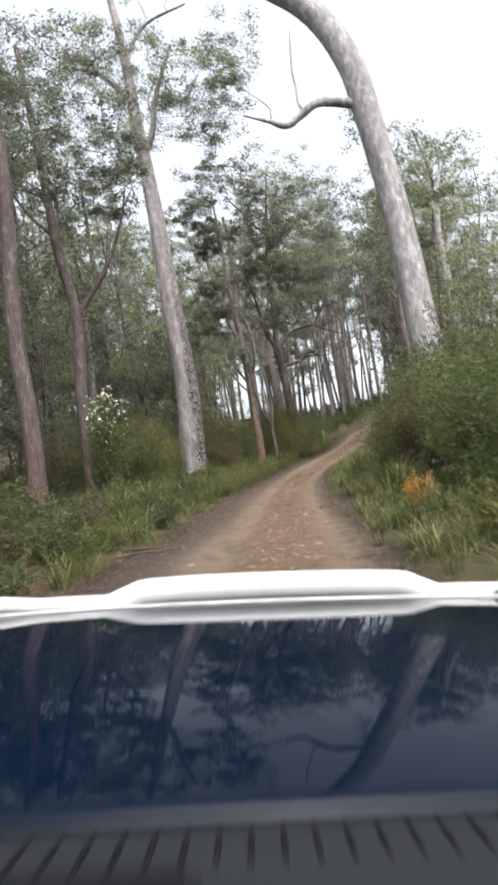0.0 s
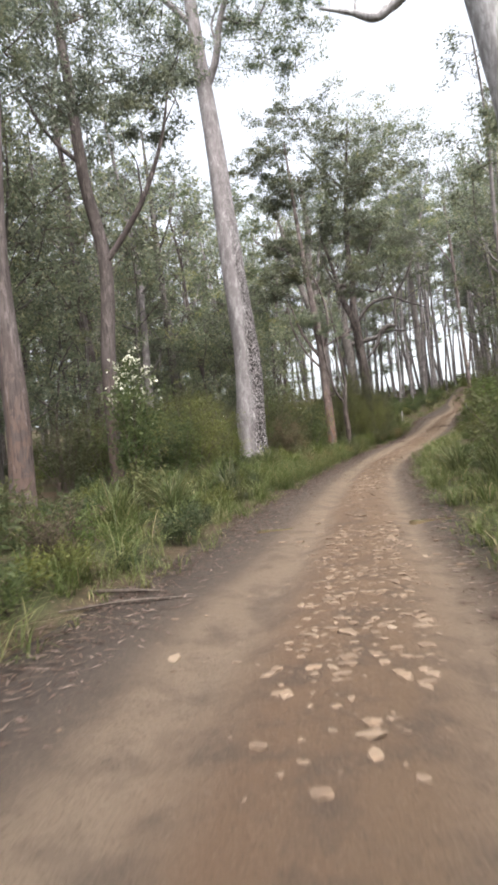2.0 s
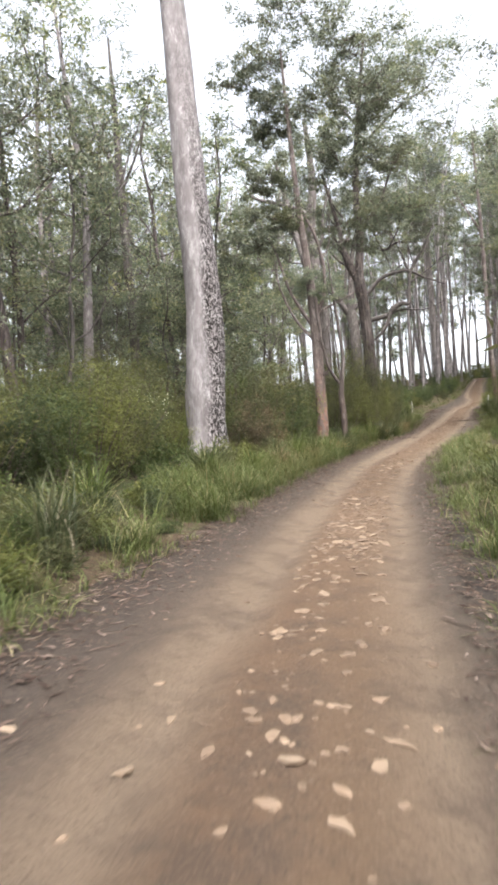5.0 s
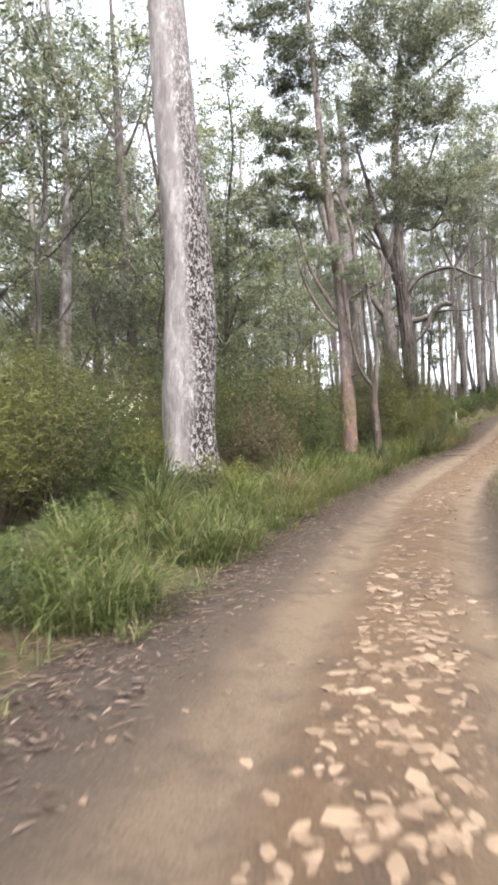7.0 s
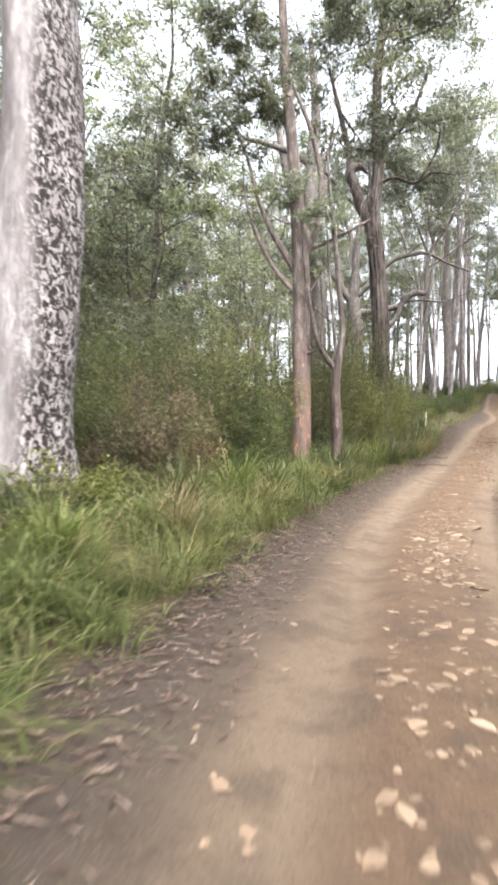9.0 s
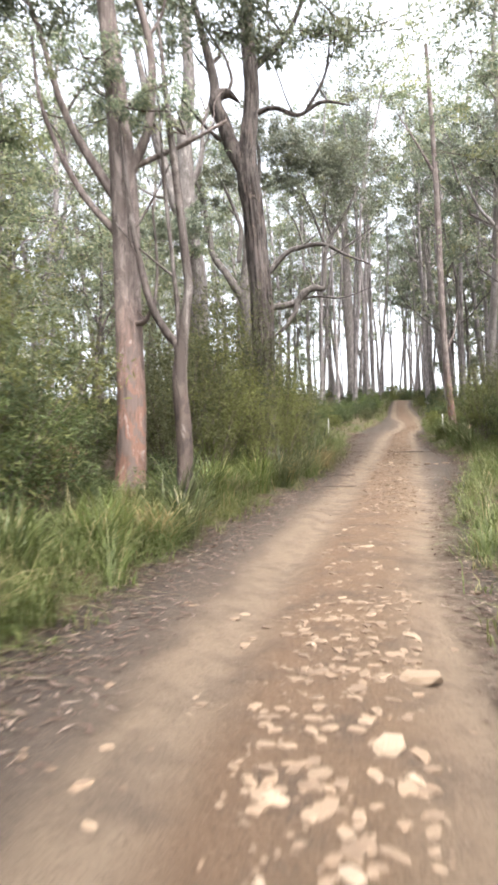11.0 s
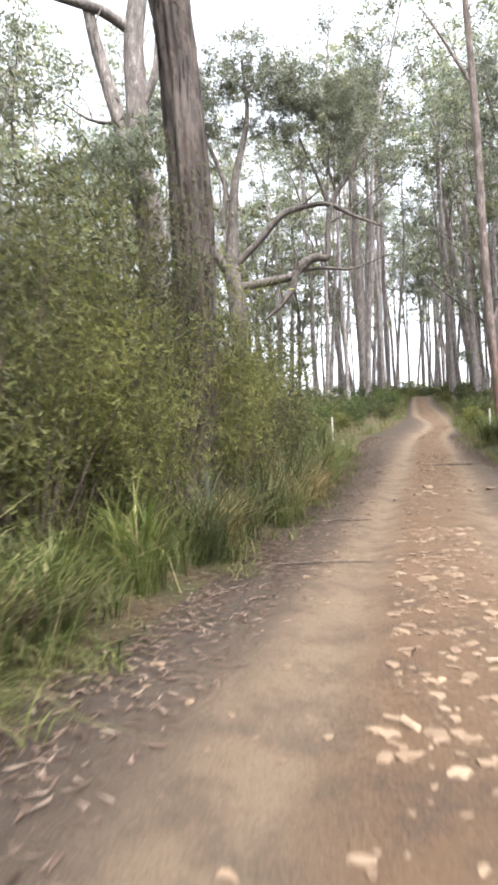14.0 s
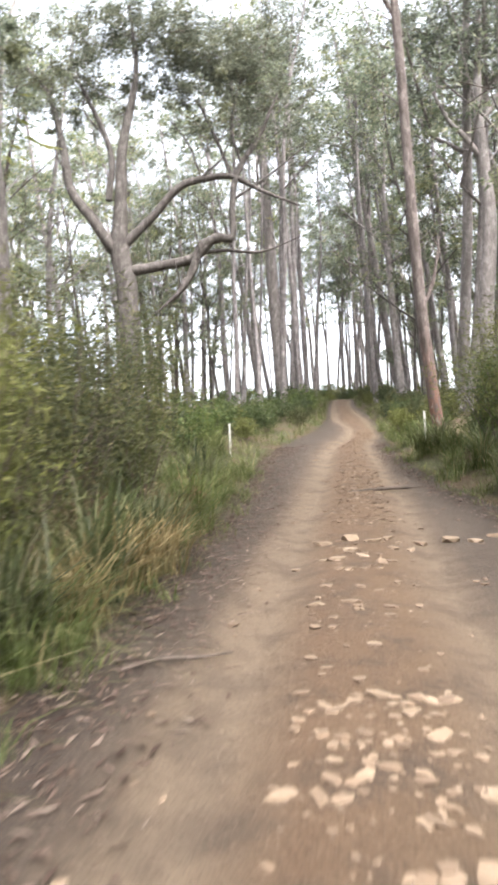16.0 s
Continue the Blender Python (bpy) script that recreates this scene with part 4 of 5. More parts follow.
scatter(22, lambda: (-10 - 17 * rng.random(), 22 + 30 * rng.random()), lambda x, y: int(rng.choice([0, 2, 3, 3, 5, 5, 6])), 2.3)     # the dark wood at the start
scatter(18, lambda: (11 + 13 * rng.random(), 24 + 30 * rng.random()), lambda x, y: int(rng.choice([5, 6, 6])), 2.0)
for x, y, k, q in ((10.9, 47.5, 0, 0.95), (12.6, 51.0, 2, 1.1), (11.4, 55.6, 3, 1.05), (15.5, 49.0, 0, 0.95), (14.0, 57.0, 1, 0.9)):     # tall crowns over the bend
    plant(KINDS[k], x, y, q)
scatter(80, anywhere, lambda x, y: int(rng.choice(7, p=[0.17, 0.13, 0.16, 0.14, 0.14, 0.14, 0.12])), 3.0)
scatter(36, anywhere, lambda x, y: int(rng.choice([5, 6])), 2.0)
scatter(12, lambda: (-18 + 12 * rng.random(), 44 + 18 * rng.random()), lambda x, y: 6, 2.0)     # low trees behind the great spotted trunk
scatter(16, lambda: (-20 + 11 * rng.random(), 18 + 20 * rng.random()), lambda x, y: int(rng.choice([3, 3, 5, 5])), 1.5)
scatter(12, lambda: (-24 + 13 * rng.random(), 10 + 14 * rng.random()), lambda x, y: int(rng.choice([3, 5, 5, 6])), 1.8)
scatter(34, lambda: (-22 + 46 * rng.random(), 84 + 36 * rng.random()), lambda x, y: int(rng.choice([0, 1, 0, 2])), 2.4)       # the wood on the crest
scatter(24, lambda: (-30 + 22 * rng.random(), 40 + 36 * rng.random()), lambda x, y: int(rng.choice([0, 2, 3, 3, 5])), 2.2)     # the wood left of the track
scatter(26, lambda: (-4 + 32 * rng.random(), 80 + 34 * rng.random()), lambda x, y: int(rng.choice([0, 1, 3, 3, 3, 5])), 2.0)     # fuller crowns over the crest
scatter(10, lambda: (13 + 13 * rng.random(), 70 + 34 * rng.random()), lambda x, y: int(rng.choice([1, 1, 2, 4])), 2.4)
for x, y, k, q in ((-8.5, 79, 2, 1.0), (-6.6, 86, 0, 1.0), (-11, 84, 1, 1.0), (-9.5, 50, 2, 1.0), (-12.5, 53.5, 0, 0.95), (-7.0, 47.6, 3, 0.9), (-16, 47, 1, 0.95), (-18.5, 58, 0, 1.0)):
    plant(KINDS[k], x, y, q)
n = 0
while n < 22:      # beyond the crest, where the track turns away
    x, y = 16.8 + 9 * rng.random() ** 1.5 - 1.5 * (n % 2), 112 + 20 * rng.random()
    if free(x, y, 1.2) or y > 122:
        plant(SLIM if rng.random() < 0.5 else KINDS[4], float(x), float(y), 0.8 + 0.3 * rng.random())
        n += 1
n = 0
while n < 22:      # close slender stems near the crest
    y = 80 + 40 * rng.random()
    lo, hi = edge(y)
    x = lo - 1.0 - 13 * rng.random() ** 1.3 if rng.random() < 0.6 else hi + 1.2 + 16 * rng.random()
    if any((x - a) ** 2 + (y - b) ** 2 < 1.6 for a, b in taken):
        continue
    s = 0.7 + 0.65 * rng.random() ** 1.6
    plant(SLIM if rng.random() < 0.75 else KINDS[4], float(x), float(y), s, 0.85 + 0.3 * rng.random())
    n += 1
for i in range(16):    # unseen trees added round and behind the start, for the bonnet to reflect
    ang = math.pi * (0.98 + 1.05 * (i + 0.5 * rng.random()) / 16)
    d = 16 + 22 * rng.random()
    x, y = 1.5 + d * math.cos(ang), 4 + d * math.sin(ang) * 1.1
    if free(x, y, 3):
        plant(KINDS[int(rng.integers(0, 5))], x, y, 0.9 + 0.3 * rng.random())

for x, y, turn, q in ((9.3, 90.0, 0.4, 1.1), (9.9, 93.5, 2.1, 1.2), (10.6, 96.5, 3.9, 1.0), (8.8, 96.5, 5.0, 1.15), (11.5, 102.0, 1.2, 1.05), (8.9, 86.5, 2.8, 0.95),
                      (14.8, 91.0, 0.9, 1.0), (15.8, 96.0, 3.3, 1.1), (17.2, 101.0, 4.4, 1.15), (17.4, 126.0, 0.3, 0.9), (18.4, 130.0, 1.9, 1.0), (16.4, 128.0, 3.6, 0.8), (19.4, 127.0, 5.2, 0.95)):     # straight pale stems close to the track below the crest
    copy_thing(KINDS[4], Matrix.LocRotScale((x, y, float(height(x, y)) - 0.02), Euler((0, 0, turn)), (q * 0.9, q * 0.9, q)))


# ---- shrubs ----
def shrub_kind(name, label, seed, tall, wide, stems, n, size, leaf_mat, droop=0.0, width=0.35, flowers=0):
    r = np.random.default_rng(seed)
    t = thing(name, label, "shrub", "shrubs of the understorey")
    wood, cents = [], []
    for k in range(stems):
        a, q = r.random() * 6.28, r.random() ** 0.6
        top = np.array([math.cos(a) * wide * q, math.sin(a) * wide * q, tall * (0.55 + 0.45 * r.random()) * (1.05 - 0.35 * q)])
        wood.append(tube([(top[0] * 0.1, top[1] * 0.1, -0.15, 0.018), (top[0] * 0.45, top[1] * 0.45, top[2] * 0.45, 0.012), (*top, 0.004)], 3, 4))
        for f in (0.35, 0.55, 0.75, 0.95):
            c = top * f + np.array([0, 0, 0.06 * tall])
            for _ in range(2):
                o = r.normal(size=3) * np.array([0.2, 0.2, 0.11]) * wide
                cents.append(clump(c + o, 0.2 * wide + 0.08, max(1, n // (stems * 8)), r, 0.7))
    cents = np.concatenate(cents)
    cents[:, 2] = np.maximum(cents[:, 2], 0.03 + 0.2 * tall * r.random(len(cents)))
    part("branchwork", mesh_of("branchwork", *joined(wood), TWIG), t)
    part("foliage", mesh_of("foliage", *leaves(cents, size, r, droop, width), leaf_mat), t)
    if flowers:
        f = cents[np.argsort(-cents[:, 2] + r.normal(size=len(cents)) * 0.5)[:flowers]]
        tagged(part("blossom", mesh_of("blossom", *leaves(f + (0, 0, 0.05), 0.09, r, -0.5, 0.8), FLOWER), t, "small cream flowers"), kind="stuff")
    return t


HEATH = [shrub_kind("heath_shrub", "low bushy olive-green heath shrub", 201, 1.15, 0.8, 9, 950, 0.16, LEAF_OLIVE, -0.3, 0.3),
         shrub_kind("fern_shrub", "low bushy bright green shrub", 202, 1.0, 0.85, 9, 950, 0.16, LEAF_DEEP, -0.2, 0.3),
         shrub_kind("heath_shrub", "rounded dull green forest shrub", 203, 1.5, 0.9, 9, 1000, 0.16, LEAF_DEEP, -0.3, 0.3)]
TALL = [shrub_kind("tea_tree", "tall fine-leaved olive tea-tree bush", 211, 3.0, 1.25, 22, 6000, 0.102, LEAF_OLIVE, -0.4, 0.2),
        shrub_kind("wattle_bush", "tall fine-leaved green wattle bush", 212, 2.7, 1.3, 20, 5600, 0.107, LEAF_DEEP, -0.2, 0.2),
        shrub_kind("tea_tree", "tall dense dark green understorey bush", 213, 3.4, 1.4, 22, 6200, 0.102, LEAF_OLIVE, -0.3, 0.2)]
BACK = [shrub_kind("tea_tree", "tall olive tea-tree bush under the trees", 231, 3.0, 1.3, 9, 1300, 0.235, LEAF_OLIVE, -0.2, 0.3),
        shrub_kind("wattle_bush", "tall green wattle bush under the trees", 232, 2.7, 1.35, 9, 1300, 0.235, LEAF_DEEP, -0.1, 0.3)]
DRY = shrub_kind("dry_shrub", "dead shrub with dry brown leaves", 221, 1.7, 0.9, 10, 2000, 0.10, LEAF_DEAD, 0.3)
ORANGE = shrub_kind("orange_shrub", "small shrub turning orange", 222, 1.0, 0.6, 8, 1200, 0.09, LEAF_ORANGE, 0.0)
BLOOM = shrub_kind("flowering_shrub", "tall leafy shrub dotted with cream flowers", 223, 3.4, 1.2, 16, 5000, 0.11, LEAF_DEEP, 0.1, 0.35, 170)


def bush(src, x, y, s=1.0, sz=None, first=False):
    m = Matrix.LocRotScale((x, y, float(height(x, y)) - 0.03), Euler((0, 0, rng.random() * 6.28)), (s, s, sz or s))
    if first:
        src.matrix_basis = m
        return src
    return copy_thing(src, m)


bush(BLOOM, -4.4, 20.9, 1.0, 1.25, True)
bush(DRY, -2.6, 37.2, 1.0, 1.05, True)
for k, x, y, q in ((0, -3.0, 33.2, 0.85), (2, -4.5, 33.0, 0.85), (1, -3.8, 32.8, 0.75), (0, -2.7, 33.9, 0.75), (2, -4.9, 32.2, 0.8), (0, -3.4, 32.2, 0.6), (0, -1.5, 43.0, 0.6), (2, -0.5, 42.8, 0.5), (0, -4.2, 14.5, 1.0), (2, -5.0, 14.9, 0.9), (1, -3.6, 15.1, 0.8), (0, -3.3, 18.6, 0.9), (2, -3.0, 12.0, 0.75)):
    bush(HEATH[k], x, y, q)
for x, y, q in ((15.1, 124.5, 1.0), (14.9, 128.0, 1.3), (16.2, 123.0, 1.2), (17.3, 124.0, 1.3), (18.6, 125.0, 1.3), (16.6, 121, 0.8), (15.6, 123.5, 0.8), (17.6, 118.5, 0.7)):
    bush(BACK[0], x, y, q)
bush(ORANGE, 3.85, 11.8, 0.5, 0.75, True)
bush(DRY, -2.3, 12.8, 0.55, 0.62)
bush(DRY, -2.3, 35.8, 0.75, 1.3)
bush(DRY, -2.8, 36.6, 0.7, 1.45)
for x, y, s in ((-3.2, 36.2, 0.9), (-5.6, 37, 0.8), (2.0, 52.8, 0.6), (-2.0, 41.4, 0.9), (3.0, 55.0, 0.5)):
    bush(DRY, x, y, s)
for x, y, s in ((-5.2, 11.4, 0.55), (-0.45, 46.4, 0.45), (0.45, 44.6, 0.35), (4.9, 13.4, 0.45)):
    bush(ORANGE, x, y, s)
for k, x, y, s, sz in ((0, -0.5, 47.0, 1.15, 1.6), (2, -1.7, 48.0, 1.1, 1.4), (0, 0.0, 48.4, 1.0, 1.55), (2, 0.5, 48.8, 1.0, 1.55), (2, -0.8, 50.4, 1.1, 1.3), (2, 1.1, 48.9, 0.85, 1.5), (0, 1.75, 49.8, 0.75, 1.25), (0, 1.2, 47.5, 0.6, 0.95), (0, 1.8, 51.6, 0.8, 0.9), (2, 1.9, 53.8, 0.95, 1.05), (0, 2.5, 55.8, 0.9, 1.1),
                       (1, 0.9, 56.6, 1.1, 1.3), (0, 9.9, 58.4, 1.1, 1.15), (1, 10.4, 61.2, 1.1, 1.1), (2, 10.3, 55.6, 1.0, 1.0), (1, 4.9, 9.2, 0.9, 1.0), (1, 5.4, 12.6, 1.15, 1.2), (0, 6.2, 16.2, 1.2, 1.25), (1, 5.0, 19.0, 0.9, 0.9),
                       (1, -5.4, 30.2, 1.0, 1.1), (0, -6.8, 32.4, 1.1, 1.2), (0, -2.2, 40.4, 0.9, 1.0), (1, -5.8, 26.0, 0.8, 0.8), (2, -7.4, 29.0, 1.1, 1.0), (0, -6.4, 27.6, 0.9, 0.9), (1, -5.6, 33.2, 0.8, 0.9), (0, -2.6, 38.9, 0.85, 0.9), (1, -1.8, 42.0, 0.8, 0.85), (1, -4.6, 36.4, 1.0, 1.0), (2, -3.7, 38.0, 1.2, 1.35), (1, -2.0, 40.0, 1.05, 1.3), (2, -6.2, 31.6, 1.15, 1.25), (1, -6.1, 29.8, 1.1, 1.3), (0, -6.4, 36.0, 1.15, 1.3),
                       (2, -7.4, 38.2, 1.25, 1.3), (1, -4.6, 40.2, 1.2, 1.6), (0, -3.2, 41.2, 1.05, 1.2), (1, -7.8, 33.6, 1.2, 1.4), (1, 1.7, 58.2, 1.05, 1.5), (0, 11.0, 59.6, 1.15, 1.4), (1, 12.2, 57.0, 1.2, 1.3), (0, -5.6, 24.2, 1.0, 1.05), (1, -4.9, 26.4, 1.0, 1.0), (0, 0.2, 46.6, 0.9, 1.2), (1, 5.9, 19.4, 1.2, 1.75), (2, 7.0, 21.2, 1.2, 1.7), (1, 7.9, 19.2, 1.25, 1.75), (2, 0.2, 47.6, 1.0, 1.05), (0, 1.6, 50.7, 0.8, 1.1), (2, -0.6, 48.6, 1.1, 1.25)):
    bush(TALL[k], x, y, s, sz)
firsts = {id(k): True for k in HEATH + TALL + BACK}


def put(src, x, y, s, sz):
    f = firsts.pop(id(src), False)
    return bush(src, x, y, s, sz, f)


# tall bushes close to the track, in rows along the verge: side, from, to, inner and outer distance from the edge, how many, height
BANDS = [(-1, 65, 104, 0.5, 3.6, 40, 0.75, BACK), (1, 65, 104, 0.5, 3.6, 34, 0.75, BACK), (-1, 8, 25, 0.3, 1.5, 26, 0.62, HEATH), (-1, 26, 45, 1.3, 2.6, 22, 0.7, HEATH), (-1, 7, 34, 2.9, 7, 44, 0.8, HEATH), (-1, 23, 33.5, 3.4, 6.5, 13, 0.95, TALL), (-1, 35, 44, 2.0, 5, 15, 0.95, TALL), (-1, 45, 57, 1.6, 4.0, 10, 0.95, TALL), (-1, 45, 60, 0.8, 1.8, 14, 0.8, HEATH), (-1, 7, 25, 0.6, 3.0, 58, 0.66, [HEATH[0], HEATH[0], HEATH[2]]), (-1, 44, 62, 4.5, 16, 30, 1.15, BACK), (-1, 40, 80, 14, 34, 26, 1.15, BACK), (-1, 57, 74, 1.5, 8, 24, 0.85, BACK),
         (-1, 8, 46, 6, 20, 46, 0.95, BACK), (-1, 12, 46, 1.9, 3.4, 26, 0.75, HEATH), (-1, 46, 110, 0.9, 3.0, 44, 0.85, HEATH), (-1, 74, 112, 2.0, 24, 40, 0.8, BACK),
         (1, 7.5, 22, 1.2, 3.6, 16, 0.9, TALL), (1, 6, 30, 0.8, 2.2, 18, 0.8, HEATH), (1, 12, 30, 3.5, 9, 12, 1.05, BACK), (1, 22, 46, 2.4, 10, 22, 1.0, BACK), (1, 50, 64, 1.6, 5, 12, 0.95, TALL), (1, 46, 76, 3.5, 10, 20, 0.95, BACK),
         (1, 40, 110, 0.7, 2.6, 40, 0.85, HEATH), (1, 74, 112, 2.0, 20, 32, 0.8, BACK), (1, 106, 124, 0.8, 4.0, 16, 0.7, BACK), (-1, 100, 116, 0.8, 4, 10, 0.7, BACK)]
taken += [(4.0, 64.6), (4.1, 63.6), (4.0, 62.6), (3.9, 61.6), (9.4, 63.6), (9.2, 62.6), (9.0, 61.6)]      # the stakes stand clear
for side, y0, y1, d0, d1, count, s, kinds in BANDS:
    for i in range(count):
        y = y0 + (y1 - y0) * (i + rng.random()) / count
        lo, hi = edge(y)
        d = d0 + (d1 - d0) * rng.random()
        x = float(lo - d if side < 0 else hi + d)
        if any((x - a) ** 2 + (y - b) ** 2 < 0.5 for a, b in taken) or (side < 0 and 53 < y < 66 and d < 1.7):
            continue
        k = kinds[int(rng.integers(0, len(kinds)))]
        q = s * (0.8 + 0.4 * rng.random())
        put(k, x, float(y), q, q * (0.85 + 0.3 * rng.random()))


# low flowering bushes among the heath
for x, y, s, sz, turn in ((-5.6, 33.8, 0.75, 0.68, 1.1), (-7.2, 36.4, 0.8, 0.72, 3.7), (-2.4, 42.6, 0.6, 0.7, 5.0)):
    copy_thing(BLOOM, Matrix.LocRotScale((x, y, float(height(x, y)) - 0.03), Euler((0, 0, turn)), (s, s, sz)))


# ---- grass, litter, stones ----
def blades(roots, r, tall, width, bend):
    """Long strap leaves, each of three quads that arch over."""
    n = len(roots)
    a = r.random(n) * 2 * np.pi
    out = np.stack([np.cos(a), np.sin(a), np.zeros(n)], 1)
    sid = np.stack([-np.sin(a), np.cos(a), np.zeros(n)], 1)
    L = tall * (0.55 + 0.7 * r.random((n, 1)))
    B = bend * (0.3 + 0.9 * r.random((n, 1)))
    W = width * (0.7 + 0.6 * r.random((n, 1)))
    lv = []
    for f, w in ((0.0, 0.8), (0.4, 1.0), (0.75, 0.75), (1.0, 0.12)):
        c = roots + out * L * B * f**1.8 + np.array([0, 0, 1.0]) * L * (f - 0.45 * B * f**2.6)
        lv += [c - sid * W * w / 2, c + sid * W * w / 2]
    v = np.stack(lv, 1).reshape(-1, 3)
    base = np.arange(n)[:, None] * 8
    q = np.concatenate([base + np.array([0, 1, 3, 2]), base + np.array([2, 3, 5, 4]), base + np.array([4, 5, 7, 6])], 0)
    return v, q


def verge(side, y0, y1, d0, d1, tufts, per, tall, r):
    """Tufts in drifts along the edge, thick in places and thin in others."""
    y = y0 + (y1 - y0) * r.random(tufts * 2)
    lo, hi = edge(y)
    d = d0 + (d1 - d0) * r.random(tufts * 2) ** 1.2 + 0.24 * np.sin(y * 1.7) + 0.16 * np.sin(y * 4.3 + 1) - 0.1
    x = lo - d if side < 0 else hi + d
    keep = (wave(x, y, 1.9, 0.7) + 0.5 * wave(x, y, 5.0, 2.0) + 0.35 * r.normal(size=len(x)) > 0.0) & (d > min(-0.05, d0))
    x, y = x[keep], y[keep]
    k = np.repeat(np.arange(len(x)), per)
    px, py = x[k] + r.normal(size=len(k)) * 0.06, y[k] + r.normal(size=len(k)) * 0.06
    size = (0.45 + 1.0 * r.random(len(x)))[k][:, None]
    roots = np.stack([px, py, height(px, py) - 0.02], 1)
    return blades(roots, r, tall * size, 0.011, 1.35)


gr = np.random.default_rng(33)
pieces = [verge(-1, 10, 62, -0.4, 0.5, 620, 7, 0.26, gr), verge(1, 8, 66, -0.35, 0.4, 420, 7, 0.24, gr), verge(-1, 7, 24, 0.12, 1.4, 130, 20, 0.7, gr), verge(-1, 24, 46, 0.12, 1.7, 380, 20, 0.62, gr), verge(-1, 24, 46, 0.1, 1.6, 460, 22, 0.72, gr), verge(-1, 44, 62, 0.05, 1.7, 420, 22, 0.75, gr), verge(-1, 60, 110, 0.1, 1.6, 260, 12, 0.55, gr),
          verge(1, 6, 46, 0.15, 1.6, 460, 22, 0.5, gr), verge(1, 46, 75, 0.15, 2.2, 380, 20, 0.6, gr), verge(1, 75, 110, 0.1, 1.6, 160, 12, 0.5, gr)]
tagged(new("verge_grass", mesh_of("verge_grass", *joined(pieces), GRASS)), "long strappy green grass along the track edge", "grass", kind="stuff")


def tussock(seed, tall, n):
    r = np.random.default_rng(seed)
    roots = np.concatenate([r.normal(size=(n, 2)) * 0.11, np.full((n, 1), -0.03)], 1)
    t = thing("grass_tussock", "tall arching clump of strappy grass", "grass tussock", "tussocks on the verge")
    part("grass", mesh_of("grass", *blades(roots, r, tall, 0.02, 0.8), GRASS), t)
    return t


TUFTS = [tussock(301, 1.05, 170), tussock(302, 1.25, 150), tussock(303, 0.9, 190)]
places = [(-2.6, 15.4), (-2.3, 17.5), (-2.8, 13.2), (-1.9, 20.4), (-2.2, 28.2), (-1.7, 31), (-1.6, 34.6), (-1.2, 36.4), (-0.9, 38.4), (-0.4, 39.9), (0.1, 42.9), (0.6, 44.6), (0.3, 41.6), (0.35, 44.3), (0.8, 45.4), (1.2, 46.6), (1.65, 47.9), (1.95, 49.2), (2.2, 50.6), (2.6, 52.0),
          (2.95, 53.6), (3.3, 55.4), (3.3, 58.5), (3.9, 14.6), (3.9, 17.2), (3.7, 22.5), (3.9, 26), (8.8, 57), (9.3, 59.5), (9.6, 62), (9.2, 63.1), (9.5, 62.8), (3.6, 63.9), (3.5, 64.6), (-3.1, 24), (-2.0, 25.6), (-2.9, 32.6)]
for i, (x, y) in enumerate(places):
    if i < 3:
        TUFTS[i].location = (x, y, float(height(x, y)))
    else:
        copy_thing(TUFTS[i % 3], Matrix.LocRotScale((x, y, float(height(x, y))), Euler((0, 0, rng.random() * 6)), (1, 1, 0.85 + 0.3 * rng.random())))

STRAW = thing("grass_tussock", "dry straw-brown clump of dead grass", "grass tussock", "tussocks on the verge", (2.75, 52.4, float(height(2.75, 52.4))))
part("grass", mesh_of("grass", *blades(np.concatenate([gr.normal(size=(170, 2)) * 0.12, np.full((170, 1), -0.03)], 1), gr, 0.95, 0.018, 0.9), DRY_GRASS), STRAW)
for x, y in ((2.5, 51.4), (3.05, 53.1), (1.75, 48.7), (0.7, 45.0), (-1.3, 33.4), (-0.8, 36.9), (0.0, 40.9)):
    copy_thing(STRAW, Matrix.LocRotScale((x, y, float(height(x, y))), Euler((0, 0, rng.random() * 6)), (1, 1, 0.7 + 0.3 * rng.random())))

n = 34000
y = 6 + 62 * gr.random(n) ** 0.9
lo, hi = edge(y)
d = np.abs(gr.normal(size=n)) * 0.42
x = np.where(gr.random(n) < 0.65, lo + 0.3 - d * 0.8 + 1.0 * gr.random(n) ** 2.2, hi - 0.3 + d * 0.9 - 0.4 * gr.random(n))
c = np.stack([x, y, height(x, y) + 0.012], 1)
lv, lq = leaves(c, 0.12, gr, 0.0, 0.24)
lv = lv.reshape(-1, 3, 3)
lv[:, :, 2] = c[:, None, 2] + (lv[:, :, 2] - c[:, None, 2]) * 0.22 + 0.008
tagged(new("leaf_litter", mesh_of("leaf_litter", lv.reshape(-1, 3), lq, LITTER)), "dry brown fallen gum leaves strewn along track edges", "leaf litter", kind="stuff")


def stone_mesh(seed):
    r = np.random.default_rng(seed)
    bm = bmesh.new()
    bmesh.ops.create_icosphere(bm, subdivisions=1, radius=1.0)
    for v in bm.verts:
        v.co *= 0.62 + 0.66 * r.random()
        v.co.z = max(-0.5, min(0.22 + 0.1 * r.random(), v.co.z))
    me = bpy.data.meshes.new("stone")
    bm.to_mesh(me)
    bm.free()
    me.materials.append(STONE)
    return me


STONES = [stone_mesh(400 + i) for i in range(7)]


